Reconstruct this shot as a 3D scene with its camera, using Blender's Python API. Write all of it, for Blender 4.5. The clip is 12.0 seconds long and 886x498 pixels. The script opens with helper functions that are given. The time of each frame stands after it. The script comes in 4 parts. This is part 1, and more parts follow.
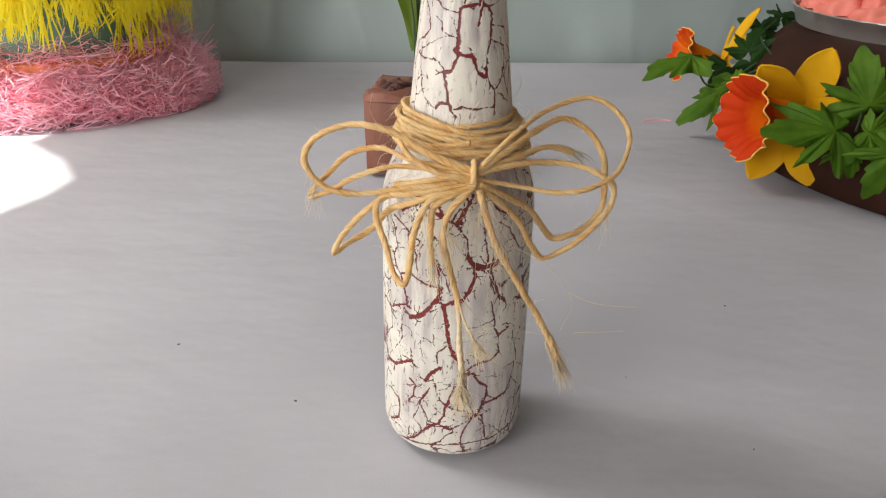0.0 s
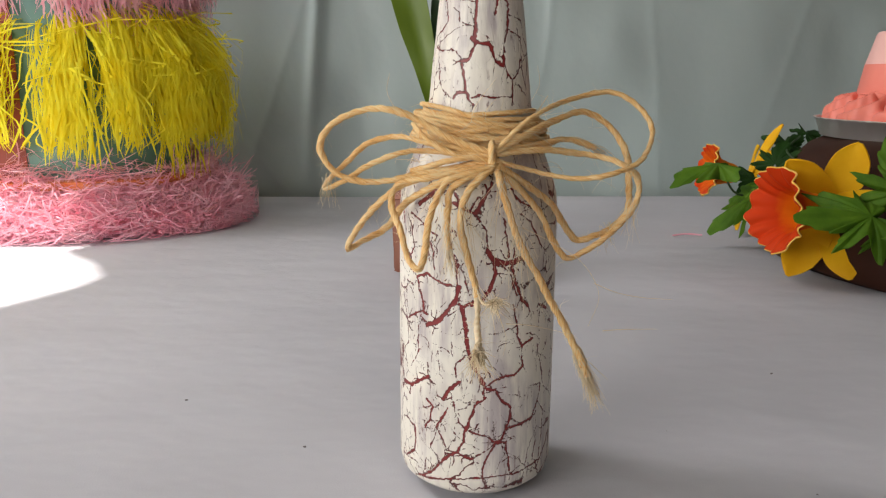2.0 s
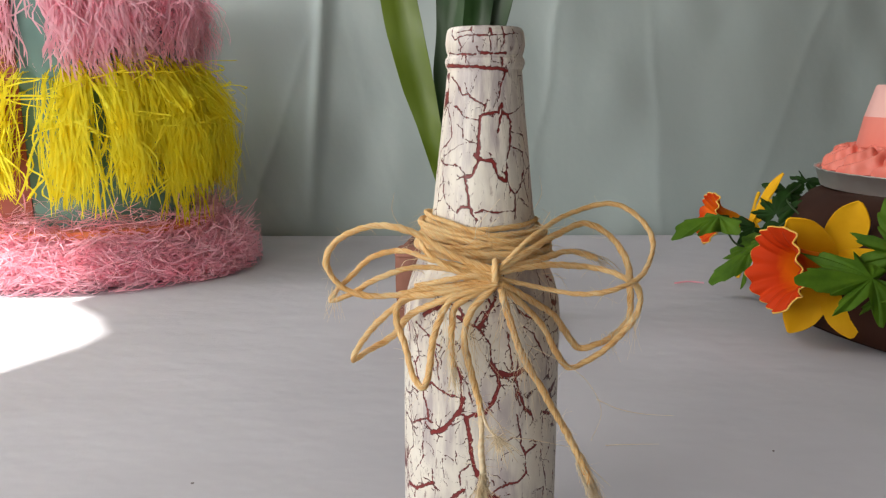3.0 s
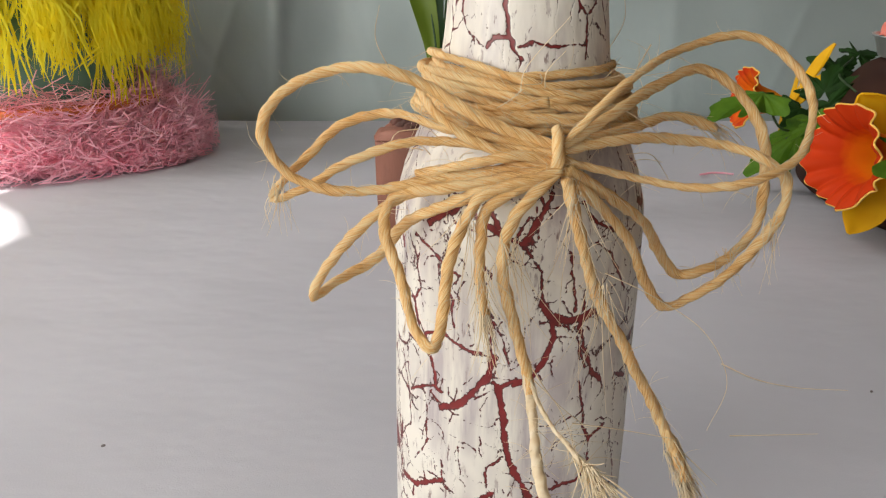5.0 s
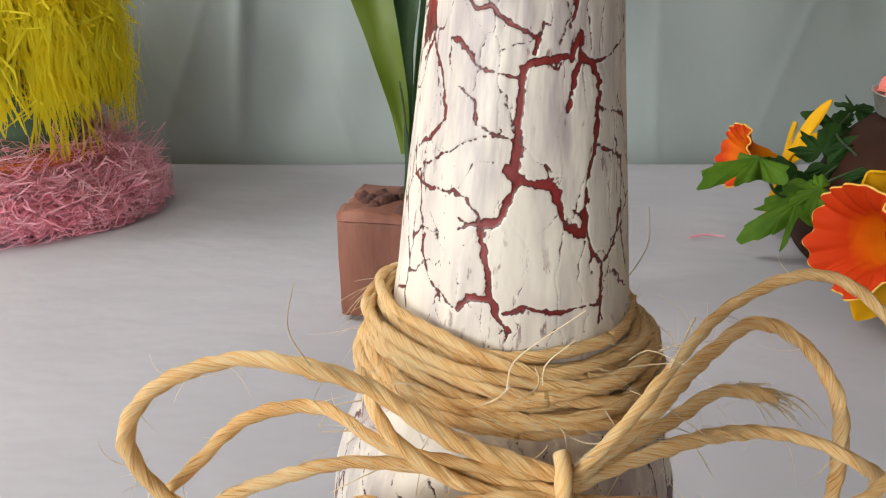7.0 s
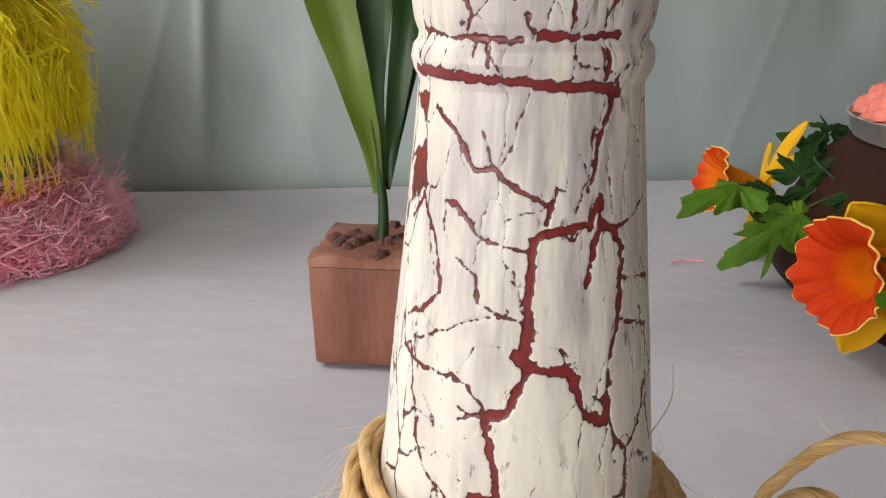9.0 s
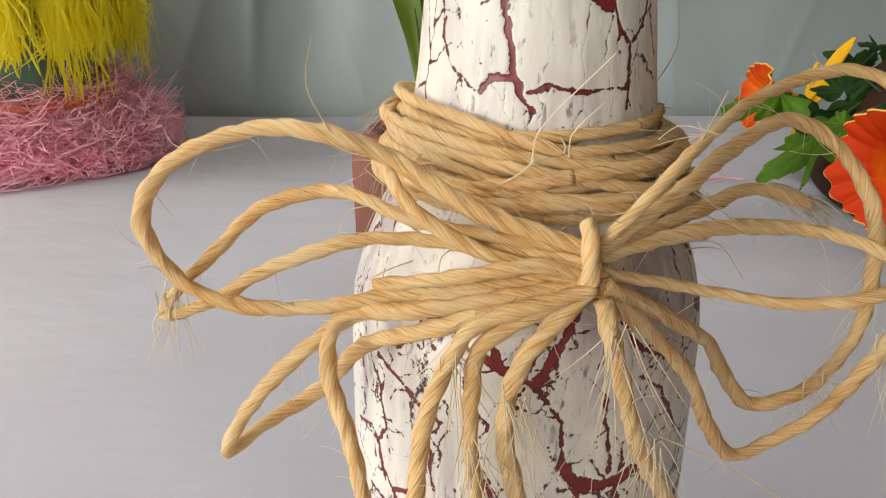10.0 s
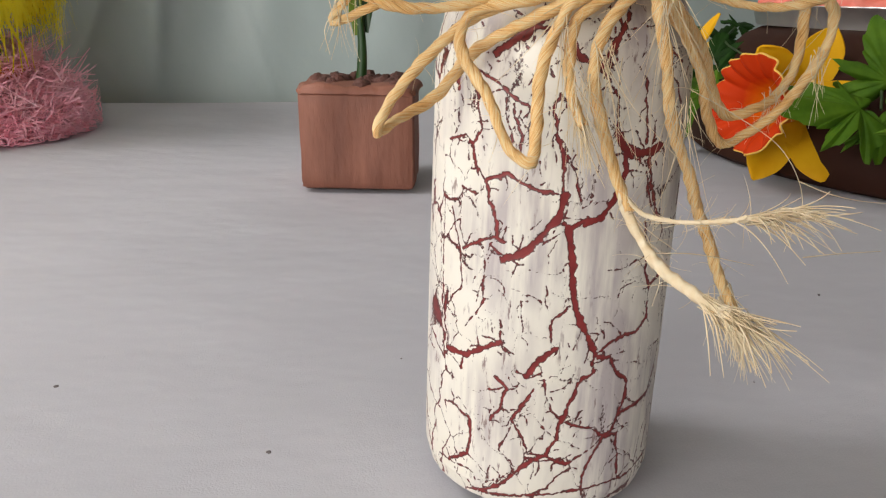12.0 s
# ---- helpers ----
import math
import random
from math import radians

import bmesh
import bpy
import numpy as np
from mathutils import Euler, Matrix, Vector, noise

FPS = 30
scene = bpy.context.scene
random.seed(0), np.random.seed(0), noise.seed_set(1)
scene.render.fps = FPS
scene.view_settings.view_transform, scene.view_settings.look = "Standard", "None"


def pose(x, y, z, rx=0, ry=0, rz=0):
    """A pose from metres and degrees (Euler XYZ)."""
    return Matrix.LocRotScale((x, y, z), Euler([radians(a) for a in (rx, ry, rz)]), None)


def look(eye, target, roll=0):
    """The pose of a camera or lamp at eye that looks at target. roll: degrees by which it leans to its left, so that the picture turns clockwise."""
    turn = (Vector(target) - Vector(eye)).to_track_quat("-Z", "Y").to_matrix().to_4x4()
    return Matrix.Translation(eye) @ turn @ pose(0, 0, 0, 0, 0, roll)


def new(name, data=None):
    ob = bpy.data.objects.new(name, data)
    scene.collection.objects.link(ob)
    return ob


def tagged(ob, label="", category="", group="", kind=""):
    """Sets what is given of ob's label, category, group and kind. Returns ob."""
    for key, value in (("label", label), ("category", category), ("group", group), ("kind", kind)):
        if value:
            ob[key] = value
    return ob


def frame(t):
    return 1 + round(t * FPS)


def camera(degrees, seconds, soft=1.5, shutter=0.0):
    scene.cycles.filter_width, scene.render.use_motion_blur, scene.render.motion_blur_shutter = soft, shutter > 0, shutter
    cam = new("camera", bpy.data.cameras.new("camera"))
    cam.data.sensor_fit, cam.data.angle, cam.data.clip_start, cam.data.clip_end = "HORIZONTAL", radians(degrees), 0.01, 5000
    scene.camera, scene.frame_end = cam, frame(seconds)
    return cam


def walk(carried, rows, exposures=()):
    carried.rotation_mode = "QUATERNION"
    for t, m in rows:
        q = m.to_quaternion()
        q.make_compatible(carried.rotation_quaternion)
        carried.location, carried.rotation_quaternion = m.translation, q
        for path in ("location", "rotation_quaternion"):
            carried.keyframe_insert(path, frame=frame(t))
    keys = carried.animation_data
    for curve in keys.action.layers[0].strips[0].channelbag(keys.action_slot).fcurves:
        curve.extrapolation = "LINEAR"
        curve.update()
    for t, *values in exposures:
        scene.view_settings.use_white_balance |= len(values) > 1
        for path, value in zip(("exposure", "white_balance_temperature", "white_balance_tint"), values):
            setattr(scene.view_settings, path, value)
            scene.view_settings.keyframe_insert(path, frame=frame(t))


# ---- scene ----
cam = camera(59.9, 12.0, soft=1.25)
EXPOSURE = [(0, 0.9), (1.5, 0.76), (2.5, 0.76), (4.5, 0.76), (5, 0.86), (6.5, 1.02), (7.5, 1.02), (9.5, 0.99), (10.5, 1.0), (11, 0.92), (12, 0.87)]
PATH = [
    (0, (-0.0004, -0.3242, 0.2570), (-0.0235, 1.4730, -0.6200), 0.5),
    (0.5, (0.0031, -0.3374, 0.2050), (-0.0979, 1.5419, -0.4730), 0.1),
    (1, (0.0070, -0.3395, 0.1730), (-0.1130, 1.5915, -0.3320), 0.1),
    (1.5, (0.0071, -0.3365, 0.1700), (-0.1046, 1.6022, -0.3090), -0.0),
    (2, (0.0071, -0.3355, 0.1790), (-0.1121, 1.6135, -0.2550), -0.3),
    (2.5, (0.0071, -0.3365, 0.2110), (-0.1141, 1.6156, -0.2050), -0.3),
    (2.7, (0.0062, -0.3345, 0.2160), (-0.1129, 1.6205, -0.1840), -0.4),
    (4.3, (0.0072, -0.3065, 0.2250), (-0.1552, 1.6141, -0.3090), -0.8),
    (4.5, (-0.0005, -0.2742, 0.2090), (-0.0848, 1.6215, -0.4240), -1.4),
    (5, (-0.0120, -0.2077, 0.1870), (-0.0757, 1.6761, -0.4820), -0.0),
    (5.5, (-0.0148, -0.1756, 0.1850), (-0.0720, 1.6940, -0.5220), 0.1),
    (6, (-0.0097, -0.1477, 0.2050), (-0.0403, 1.7378, -0.4610), -0.1),
    (6.5, (-0.0103, -0.1387, 0.2160), (-0.0510, 1.7472, -0.4490), 0.1),
    (7, (-0.0102, -0.1347, 0.2220), (-0.0126, 1.7558, -0.4290), 0.4),
    (7.5, (-0.0079, -0.1278, 0.2430), (-0.0572, 1.7675, -0.3920), -0.4),
    (7.7, (-0.0058, -0.1259, 0.2460), (-0.0821, 1.7695, -0.3860), -1.1),
    (9.3, (-0.0141, -0.1065, 0.2360), (0.0724, 1.7815, -0.4180), -0.2),
    (9.5, (-0.0117, -0.1216, 0.2270), (-0.0215, 1.7591, -0.4520), -0.4),
    (10, (-0.0114, -0.1417, 0.1910), (-0.0477, 1.7291, -0.5170), 0.1),
    (10.5, (-0.0108, -0.1517, 0.1900), (-0.0121, 1.6907, -0.5870), -0.3),
    (11, (-0.0224, -0.1933, 0.1750), (-0.0474, 1.6310, -0.6450), 0.2),
    (11.5, (-0.0184, -0.2175, 0.1590), (-0.0112, 1.6617, -0.5260), 0.9),
    (12, (-0.0620, -0.2078, 0.1420), (0.2251, 1.6666, -0.4920), 1.1),
]
walk(cam, [(t, look(eye, target, roll)) for t, eye, target, roll in PATH], EXPOSURE)

# ---- light: a room with a window in the side wall; fill lamps added in unseen openings behind the walk and higher up, where the sun comes in ----
SUN_WAY = Vector((0.46, 0.17, -0.87)).normalized()
world = bpy.data.worlds.new("world")
scene.world = world
world.use_nodes = True
wn = world.node_tree.nodes
sky = wn.new("ShaderNodeTexSky")
sky.sky_type, sky.sun_disc = "NISHITA", False
sky.sun_elevation, sky.sun_rotation = math.asin(-SUN_WAY.z), math.atan2(-SUN_WAY.x, -SUN_WAY.y)
world.node_tree.links.new(sky.outputs[0], wn["Background"].inputs[0])
wn["Background"].inputs[1].default_value = 0.06

sun = new("sun", bpy.data.lights.new("sun", "SUN"))
sun.data.energy, sun.data.angle, sun.data.color = 5.0, radians(0.5), (1.0, 0.95, 0.88)
sun.matrix_world = look((0, 0, 0), SUN_WAY)

lamp = new("window_light", bpy.data.lights.new("window_light", "AREA"))
lamp.data.shape, lamp.data.size, lamp.data.size_y = "RECTANGLE", 0.8, 0.6
lamp.data.energy, lamp.data.color = 9.8, (1.0, 0.955, 0.90)
lamp.matrix_world = look((-1.235, -0.95, 0.44), (-0.25, 0.85, 0.24))

# Fill lamp added behind the walk to brighten bottle, bow and tower front.
front = new("front_fill_light", bpy.data.lights.new("front_fill_light", "AREA"))
front.data.shape, front.data.size, front.data.size_y = "RECTANGLE", 0.8, 0.9
front.data.energy, front.data.color = 3.5, (1.0, 0.95, 0.89)
front.matrix_world = look((-0.70, -1.42, 0.62), (-0.45, 0.9, 0.20))

# Fill lamp added high in the sun opening to brighten the backdrop's left.
side = new("side_fill_light", bpy.data.lights.new("side_fill_light", "AREA"))
side.data.shape, side.data.size, side.data.size_y = "RECTANGLE", 0.62, 0.54
side.data.energy, side.data.color = 9.5, (1.0, 0.97, 0.94)
side.matrix_world = look((-1.235, 0.42, 1.25), (-0.25, 0.86, 0.30))

# ---- helpers for building ----
rng = np.random.default_rng(7)


def value_noise(x, y, seed=0):
    """Smooth noise in 0..1 over arrays of plane places."""
    x, y = np.asarray(x, float), np.asarray(y, float)
    table = np.random.default_rng(seed).random((64, 64))
    xi, yi = np.floor(x).astype(int), np.floor(y).astype(int)
    fx, fy = x - xi, y - yi
    fx, fy = fx * fx * (3 - 2 * fx), fy * fy * (3 - 2 * fy)
    a, b = table[xi % 64, yi % 64], table[(xi + 1) % 64, yi % 64]
    c, d = table[xi % 64, (yi + 1) % 64], table[(xi + 1) % 64, (yi + 1) % 64]
    return (a * (1 - fx) + b * fx) * (1 - fy) + (c * (1 - fx) + d * fx) * fy


def empty(name, at, label, category, group=""):
    ob = new(name)
    ob.location = at
    ob.empty_display_size = 0.02
    return tagged(ob, label, category, group)


def link(name, me, material, parent=None, label="", smooth=True):
    me.materials.append(material)
    if smooth:
        me.shade_smooth()
    ob = new(name, me)
    if parent:
        ob.parent = parent
    if label:
        ob["label"] = label
    return ob


def part(name, bm, material, parent=None, label="", smooth=True):
    me = bpy.data.meshes.new(name)
    bm.normal_update()
    bm.to_mesh(me)
    bm.free()
    ob = link(name, me, material, parent, label, smooth)
    if smooth:
        me.set_sharp_from_angle(angle=radians(48))
    return ob


def part_np(name, verts, faces, material, parent=None, label="", smooth=True):
    me = bpy.data.meshes.new(name)
    me.from_pydata(np.asarray(verts).tolist(), [], np.asarray(faces).tolist())
    me.update()
    return link(name, me, material, parent, label, smooth)


def box(x0, x1, y0, y1, z0, z1, bevel=0.0):
    bm = bmesh.new()
    bmesh.ops.create_cube(bm, size=1, matrix=Matrix.LocRotScale(((x0 + x1) / 2, (y0 + y1) / 2, (z0 + z1) / 2), None, (x1 - x0, y1 - y0, z1 - z0)))
    if bevel:
        bmesh.ops.bevel(bm, geom=bm.edges[:], offset=bevel, segments=3, affect="EDGES", profile=0.5)
    return bm


def lathe(profile, seg=64, warp=None):
    """A body of revolution from (radius, height) pairs; warp may move each place."""
    bm = bmesh.new()
    rings = []
    for r, z in profile:
        ring = []
        for k in range(seg):
            a = 2 * math.pi * k / seg
            p = Vector((r * math.cos(a), r * math.sin(a), z))
            ring.append(bm.verts.new(warp(p, a) if warp else p))
        rings.append(ring)
    for a, b in zip(rings, rings[1:]):
        for k in range(seg):
            bm.faces.new((a[k], a[(k + 1) % seg], b[(k + 1) % seg], b[k]))
    bm.faces.new(rings[0][::-1])
    bm.faces.new(rings[-1])
    return bm


def sheet(nx, ny, place):
    """A grid of (nx+1) x (ny+1) places: place(u, v) over arrays in 0..1."""
    u, v = np.meshgrid(np.linspace(0, 1, nx + 1), np.linspace(0, 1, ny + 1))
    verts = np.stack(place(u.ravel(), v.ravel()), 1)
    i = (np.arange(ny)[:, None] * (nx + 1) + np.arange(nx)[None, :]).ravel()
    return verts, np.stack([i, i + 1, i + nx + 2, i + nx + 1], 1)


def smooth_path(points, step):
    """Even steps along a smooth curve through the points."""
    p = [Vector(q) for q in points]
    p = [2 * p[0] - p[1]] + p + [2 * p[-1] - p[-2]]
    dense = []
    for a, b, c, d in zip(p, p[1:], p[2:], p[3:]):
        for k in range(24):
            t = k / 24
            dense.append(0.5 * ((2 * b) + (c - a) * t + (2 * a - 5 * b + 4 * c - d) * t * t + (3 * b - a - 3 * c + d) * t ** 3))
    dense.append(p[-2])
    dense = np.array([tuple(q) for q in dense])
    s = np.concatenate([[0], np.cumsum(np.linalg.norm(np.diff(dense, axis=0), axis=1))])
    n = max(3, int(s[-1] / step))
    at = np.linspace(0, s[-1], n + 1)
    return np.stack([np.interp(at, s, dense[:, k]) for k in range(3)], 1), at


def frames_along(path):
    """Two side directions along a path that turn as little as possible."""
    t = np.gradient(path, axis=0)
    t /= np.linalg.norm(t, axis=1)[:, None] + 1e-12
    n = np.cross(t[0], (0.13, 0.31, 0.94))
    n /= np.linalg.norm(n)
    ns = []
    for k in range(len(path)):
        n = n - t[k] * (n @ t[k])
        n /= np.linalg.norm(n) + 1e-12
        ns.append(n)
    ns = np.array(ns)
    return ns, np.cross(t, ns)


def tube_np(path, radii, sides, base=0):
    n, b = frames_along(path)
    a = np.arange(sides) * 2 * math.pi / sides
    ring = n[:, None, :] * np.cos(a)[None, :, None] + b[:, None, :] * np.sin(a)[None, :, None]
    verts = (path[:, None, :] + ring * (np.ones((len(path), 1, 1)) * (np.asarray(radii).reshape(len(path), -1, 1) if np.ndim(radii) else radii))).reshape(-1, 3)
    i, k = np.meshgrid(np.arange(len(path) - 1), np.arange(sides), indexing="ij")
    k2 = (k + 1) % sides
    f = np.stack([i * sides + k, i * sides + k2, (i + 1) * sides + k2, (i + 1) * sides + k], -1).reshape(-1, 4)
    return verts, f + base


# ---- materials ----
class Nodes:
    """A node material in few words."""

    def __init__(self, name, rough=0.6, metal=0.0):
        self.m = bpy.data.materials.new(name)
        self.m.use_nodes = True
        self.t = self.m.node_tree
        self.b = self.t.nodes["Principled BSDF"]
        self.b.inputs["Roughness"].default_value = rough
        self.b.inputs["Metallic"].default_value = metal
        self.co = None

    def add(self, kind, **values):
        n = self.t.nodes.new(kind)
        for k, v in values.items():
            n.inputs[k.replace("_", " ")].default_value = v
        return n

    def wire(self, a, b):
        self.t.links.new(a, b)

    def coords(self, scale=(1, 1, 1), source="Object"):
        if self.co is None:
            self.co = self.t.nodes.new("ShaderNodeTexCoord")
        mp = self.add("ShaderNodeMapping", Scale=scale)
        self.wire(self.co.outputs[source], mp.inputs[0])
        return mp.outputs[0]

    def noise(self, size, scale=(1, 1, 1), detail=4.0, rough=0.55, source="Object"):
        n = self.add("ShaderNodeTexNoise", Scale=size, Detail=detail, Roughness=rough)
        self.wire(self.coords(scale, source), n.inputs["Vector"])
        return n.outputs["Fac"]

    def ramp(self, fac, stops):
        r = self.t.nodes.new("ShaderNodeValToRGB")
        e = r.color_ramp.elements
        while len(e) < len(stops):
            e.new(0.5)
        for el, (pos, col) in zip(e, stops):
            el.position = pos
            el.color = (*col, 1) if hasattr(col, "__len__") else (col, col, col, 1)
        self.wire(fac, r.inputs[0])
        return r.outputs["Color"]

    def mix(self, fac, a, b):
        n = self.t.nodes.new("ShaderNodeMix")
        n.data_type = "RGBA"
        for socket, v in ((n.inputs[0], fac), (n.inputs[6], a), (n.inputs[7], b)):
            if hasattr(v, "is_output"):
                self.wire(v, socket)
            else:
                socket.default_value = v if not hasattr(v, "__len__") else (*v, 1)
        return n.outputs[2]

    def math(self, op, a, b=0.0):
        n = self.t.nodes.new("ShaderNodeMath")
        n.operation = op
        for socket, v in zip(n.inputs, (a, b)):
            if hasattr(v, "is_output"):
                self.wire(v, socket)
            else:
                socket.default_value = v
        return n.outputs[0]

    def colour(self, c):
        if hasattr(c, "is_output"):
            self.wire(c, self.b.inputs["Base Color"])
        else:
            self.b.inputs["Base Color"].default_value = (*c, 1)
        return self

    def bump(self, height, strength=0.3, distance=0.001):
        n = self.add("ShaderNodeBump", Strength=strength, Distance=distance)
        self.wire(height, n.inputs["Height"])
        self.wire(n.outputs[0], self.b.inputs["Normal"])
        return self


def two_tone(name, a, b, size, scale=(1, 1, 1), rough=0.6, bump=0.3, dist=0.0005, fine=0.0):
    n = Nodes(name, rough)
    f = n.noise(size, scale)
    n.colour(n.ramp(f, [(0.3, a), (0.7, b)]))
    n.bump(n.noise(fine or size * 3, scale), bump, dist)
    return n.m


def matt(m, level=0.15):
    """Takes the shine off foam, fabric and icing."""
    m.node_tree.nodes["Principled BSDF"].inputs["Specular IOR Level"].default_value = level
    return m


def translucent(m, weight):
    """Lets thin paper and petals pass some light."""
    t = m.node_tree
    b = t.nodes["Principled BSDF"]
    tr = t.nodes.new("ShaderNodeBsdfTranslucent")
    mx = t.nodes.new("ShaderNodeMixShader")
    mx.inputs[0].default_value = weight
    src = b.inputs["Base Color"]
    if src.is_linked:
        t.links.new(src.links[0].from_socket, tr.inputs[0])
    else:
        tr.inputs[0].default_value = src.default_value
    t.links.new(b.outputs[0], mx.inputs[1])
    t.links.new(tr.outputs[0], mx.inputs[2])
    t.links.new(mx.outputs[0], t.nodes["Material Output"].inputs[0])
    return m


wall_mat = two_tone("painted wall", (0.62, 0.60, 0.57), (0.68, 0.66, 0.63), 3, rough=0.8)
darkwall_mat = two_tone("dark brown unseen wall", (0.10, 0.06, 0.035), (0.16, 0.10, 0.06), 6, (8, 8, 1), 0.5)
floor_mat = two_tone("floor boards", (0.22, 0.13, 0.07), (0.32, 0.20, 0.11), 8, (1, 12, 1), 0.5)

n = Nodes("white tablecloth", 0.75)
blot = n.ramp(n.noise(3.5, detail=3), [(0.3, (0.432, 0.427, 0.460)), (0.7, (0.520, 0.514, 0.550))])
n.colour(n.mix(n.math("MULTIPLY", n.ramp(n.noise(260), [(0.62, 0.0), (0.8, 1.0)]), 0.10), blot, (0.45, 0.42, 0.41)))
n.bump(n.math("ADD", n.math("MULTIPLY", n.noise(1400, detail=2), 0.02), n.noise(7, (1.0, 1.5, 1), 4, 0.5)), 0.7, 0.008)
cloth_mat = n.m

n = Nodes("pale blue-green satin", 0.42)
n.b.inputs["Sheen Weight"].default_value = 0.25
n.colour(n.ramp(n.noise(2.2, (1, 1, 0.5), 5), [(0.25, (0.35, 0.42, 0.41)), (0.55, (0.39, 0.465, 0.45)), (0.8, (0.44, 0.51, 0.495))]))
n.bump(n.noise(11, (1.1, 1, 0.9), 4, 0.5), 0.45, 0.006)
satin_mat = n.m

n = Nodes("crackled cream paint", 0.42)
field = n.add("ShaderNodeAttribute")
field.attribute_name = "crack"
edge = n.math("ADD", n.math("SUBTRACT", field.outputs["Fac"], 0.03), n.math("MULTIPLY", n.math("SUBTRACT", n.noise(1300, (1, 1, 0.8), 3, 0.6), 0.5), 0.72))
mask = n.ramp(n.math("ADD", n.math("MULTIPLY", edge, 2.2), 0.5), [(0.40, 1.0), (0.60, 0.0)])
streak = n.noise(170, (1, 1, 0.10), 5, 0.62)
patchy = n.noise(38, (1, 1, 0.6), 3)
worn = n.math("MULTIPLY", n.ramp(streak, [(0.40, 0.0), (0.60, 1.0)]), n.ramp(patchy, [(0.42, 0.0), (0.58, 1.0)]))
cream = n.ramp(n.noise(30, detail=3), [(0.3, (0.69, 0.65, 0.56)), (0.7, (0.735, 0.70, 0.62))])
paint = n.mix(n.math("MULTIPLY", worn, 0.78), cream, (0.36, 0.31, 0.325))
flecks = n.math("MULTIPLY", n.ramp(n.noise(620, (1, 1, 0.22), 4, 0.6), [(0.60, 0.0), (0.66, 1.0)]), n.ramp(n.noise(60, detail=3), [(0.46, 0.0), (0.58, 1.0)]))
paint = n.mix(n.math("MULTIPLY", flecks, 0.8), paint, (0.16, 0.09, 0.085))
red = n.ramp(n.noise(260), [(0.3, (0.15, 0.012, 0.012)), (0.7, (0.235, 0.022, 0.020))])
# Shade put into the colour: thin cracks and crack rims go near black.
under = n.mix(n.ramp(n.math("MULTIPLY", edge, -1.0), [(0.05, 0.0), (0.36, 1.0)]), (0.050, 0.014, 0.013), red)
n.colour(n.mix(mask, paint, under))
n.bump(n.math("ADD", n.math("MULTIPLY", n.noise(420, (1, 1, 0.15), 5), 0.8), n.noise(120, (1, 1, 0.4), 3)), 0.10, 0.0004)
crackle_mat = n.m

n = Nodes("natural sisal twine", 0.62)
lay = n.add("ShaderNodeAttribute")
lay.attribute_name = "lay"
grain = n.add("ShaderNodeTexNoise", Scale=5.0, Detail=4.0, Roughness=0.7)
n.wire(lay.outputs["Vector"], grain.inputs["Vector"])
lump = n.noise(70, detail=2)
n.colour(n.ramp(n.math("ADD", n.math("MULTIPLY", grain.outputs["Fac"], 0.85), n.math("MULTIPLY", lump, 0.22)),
                [(0.36, (0.45, 0.185, 0.045)), (0.48, (0.90, 0.525, 0.18)), (0.62, (0.98, 0.78, 0.43))]))
n.b.inputs["Sheen Weight"].default_value = 0.08
n.bump(grain.outputs["Fac"], 0.8, 0.0007)
twine_mat = translucent(matt(n.m, 0.25), 0.16)
fibre_mat = translucent(two_tone("pale sisal fibre", (0.78, 0.62, 0.38), (0.88, 0.78, 0.58), 300, rough=0.5, bump=0.1), 0.25)

clay_mat = two_tone("reddish brown clay", (0.16, 0.055, 0.032), (0.27, 0.105, 0.065), 45, (1, 1, 0.25), 0.62, 0.55, 0.002)
soil_mat = two_tone("dark crumbly clay", (0.07, 0.028, 0.02), (0.13, 0.05, 0.035), 90, rough=0.8, bump=0.8, dist=0.003)
strap_mat = translucent(two_tone("glossy strap leaf", (0.11, 0.18, 0.012), (0.17, 0.25, 0.022), 30, (1, 1, 0.1), 0.4, 0.3), 0.25)
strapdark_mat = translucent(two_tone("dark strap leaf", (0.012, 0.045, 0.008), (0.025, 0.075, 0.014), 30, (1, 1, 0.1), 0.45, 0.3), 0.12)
choc_mat = matt(two_tone("smooth chocolate brown coat", (0.030, 0.010, 0.006), (0.046, 0.016, 0.009), 14, rough=0.68, bump=0.15, dist=0.001))
leaf_mat = translucent(matt(two_tone("green fabric leaf", (0.050, 0.125, 0.006), (0.105, 0.215, 0.012), 55, rough=0.6, bump=0.5), 0.2), 0.18)
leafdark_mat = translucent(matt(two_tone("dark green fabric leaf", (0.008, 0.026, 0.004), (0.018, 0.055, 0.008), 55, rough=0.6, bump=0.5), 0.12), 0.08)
stem_mat = two_tone("dark green wire stem", (0.02, 0.04, 0.012), (0.04, 0.08, 0.02), 60)
petal_mat = translucent(matt(two_tone("yellow foam petal", (0.78, 0.40, 0.006), (0.88, 0.51, 0.012), 40, rough=0.6, bump=0.2)), 0.15)
rim_mat = two_tone("cut foam edge", (0.80, 0.45, 0.06), (0.86, 0.56, 0.12), 60)

n = Nodes("orange foam trumpet", 0.55)
flow = n.coords((1, 1, 1))
sep = n.t.nodes.new("ShaderNodeSeparateXYZ")
n.wire(flow, sep.inputs[0])
tone = n.math("ADD", n.math("MULTIPLY", sep.outputs[2], 22.0), n.math("MULTIPLY", n.noise(70), 0.35))
n.colour(n.ramp(tone, [(0.30, (0.82, 0.30, 0.008)), (0.80, (0.76, 0.15, 0.006)), (1.0, (0.60, 0.048, 0.006))]))
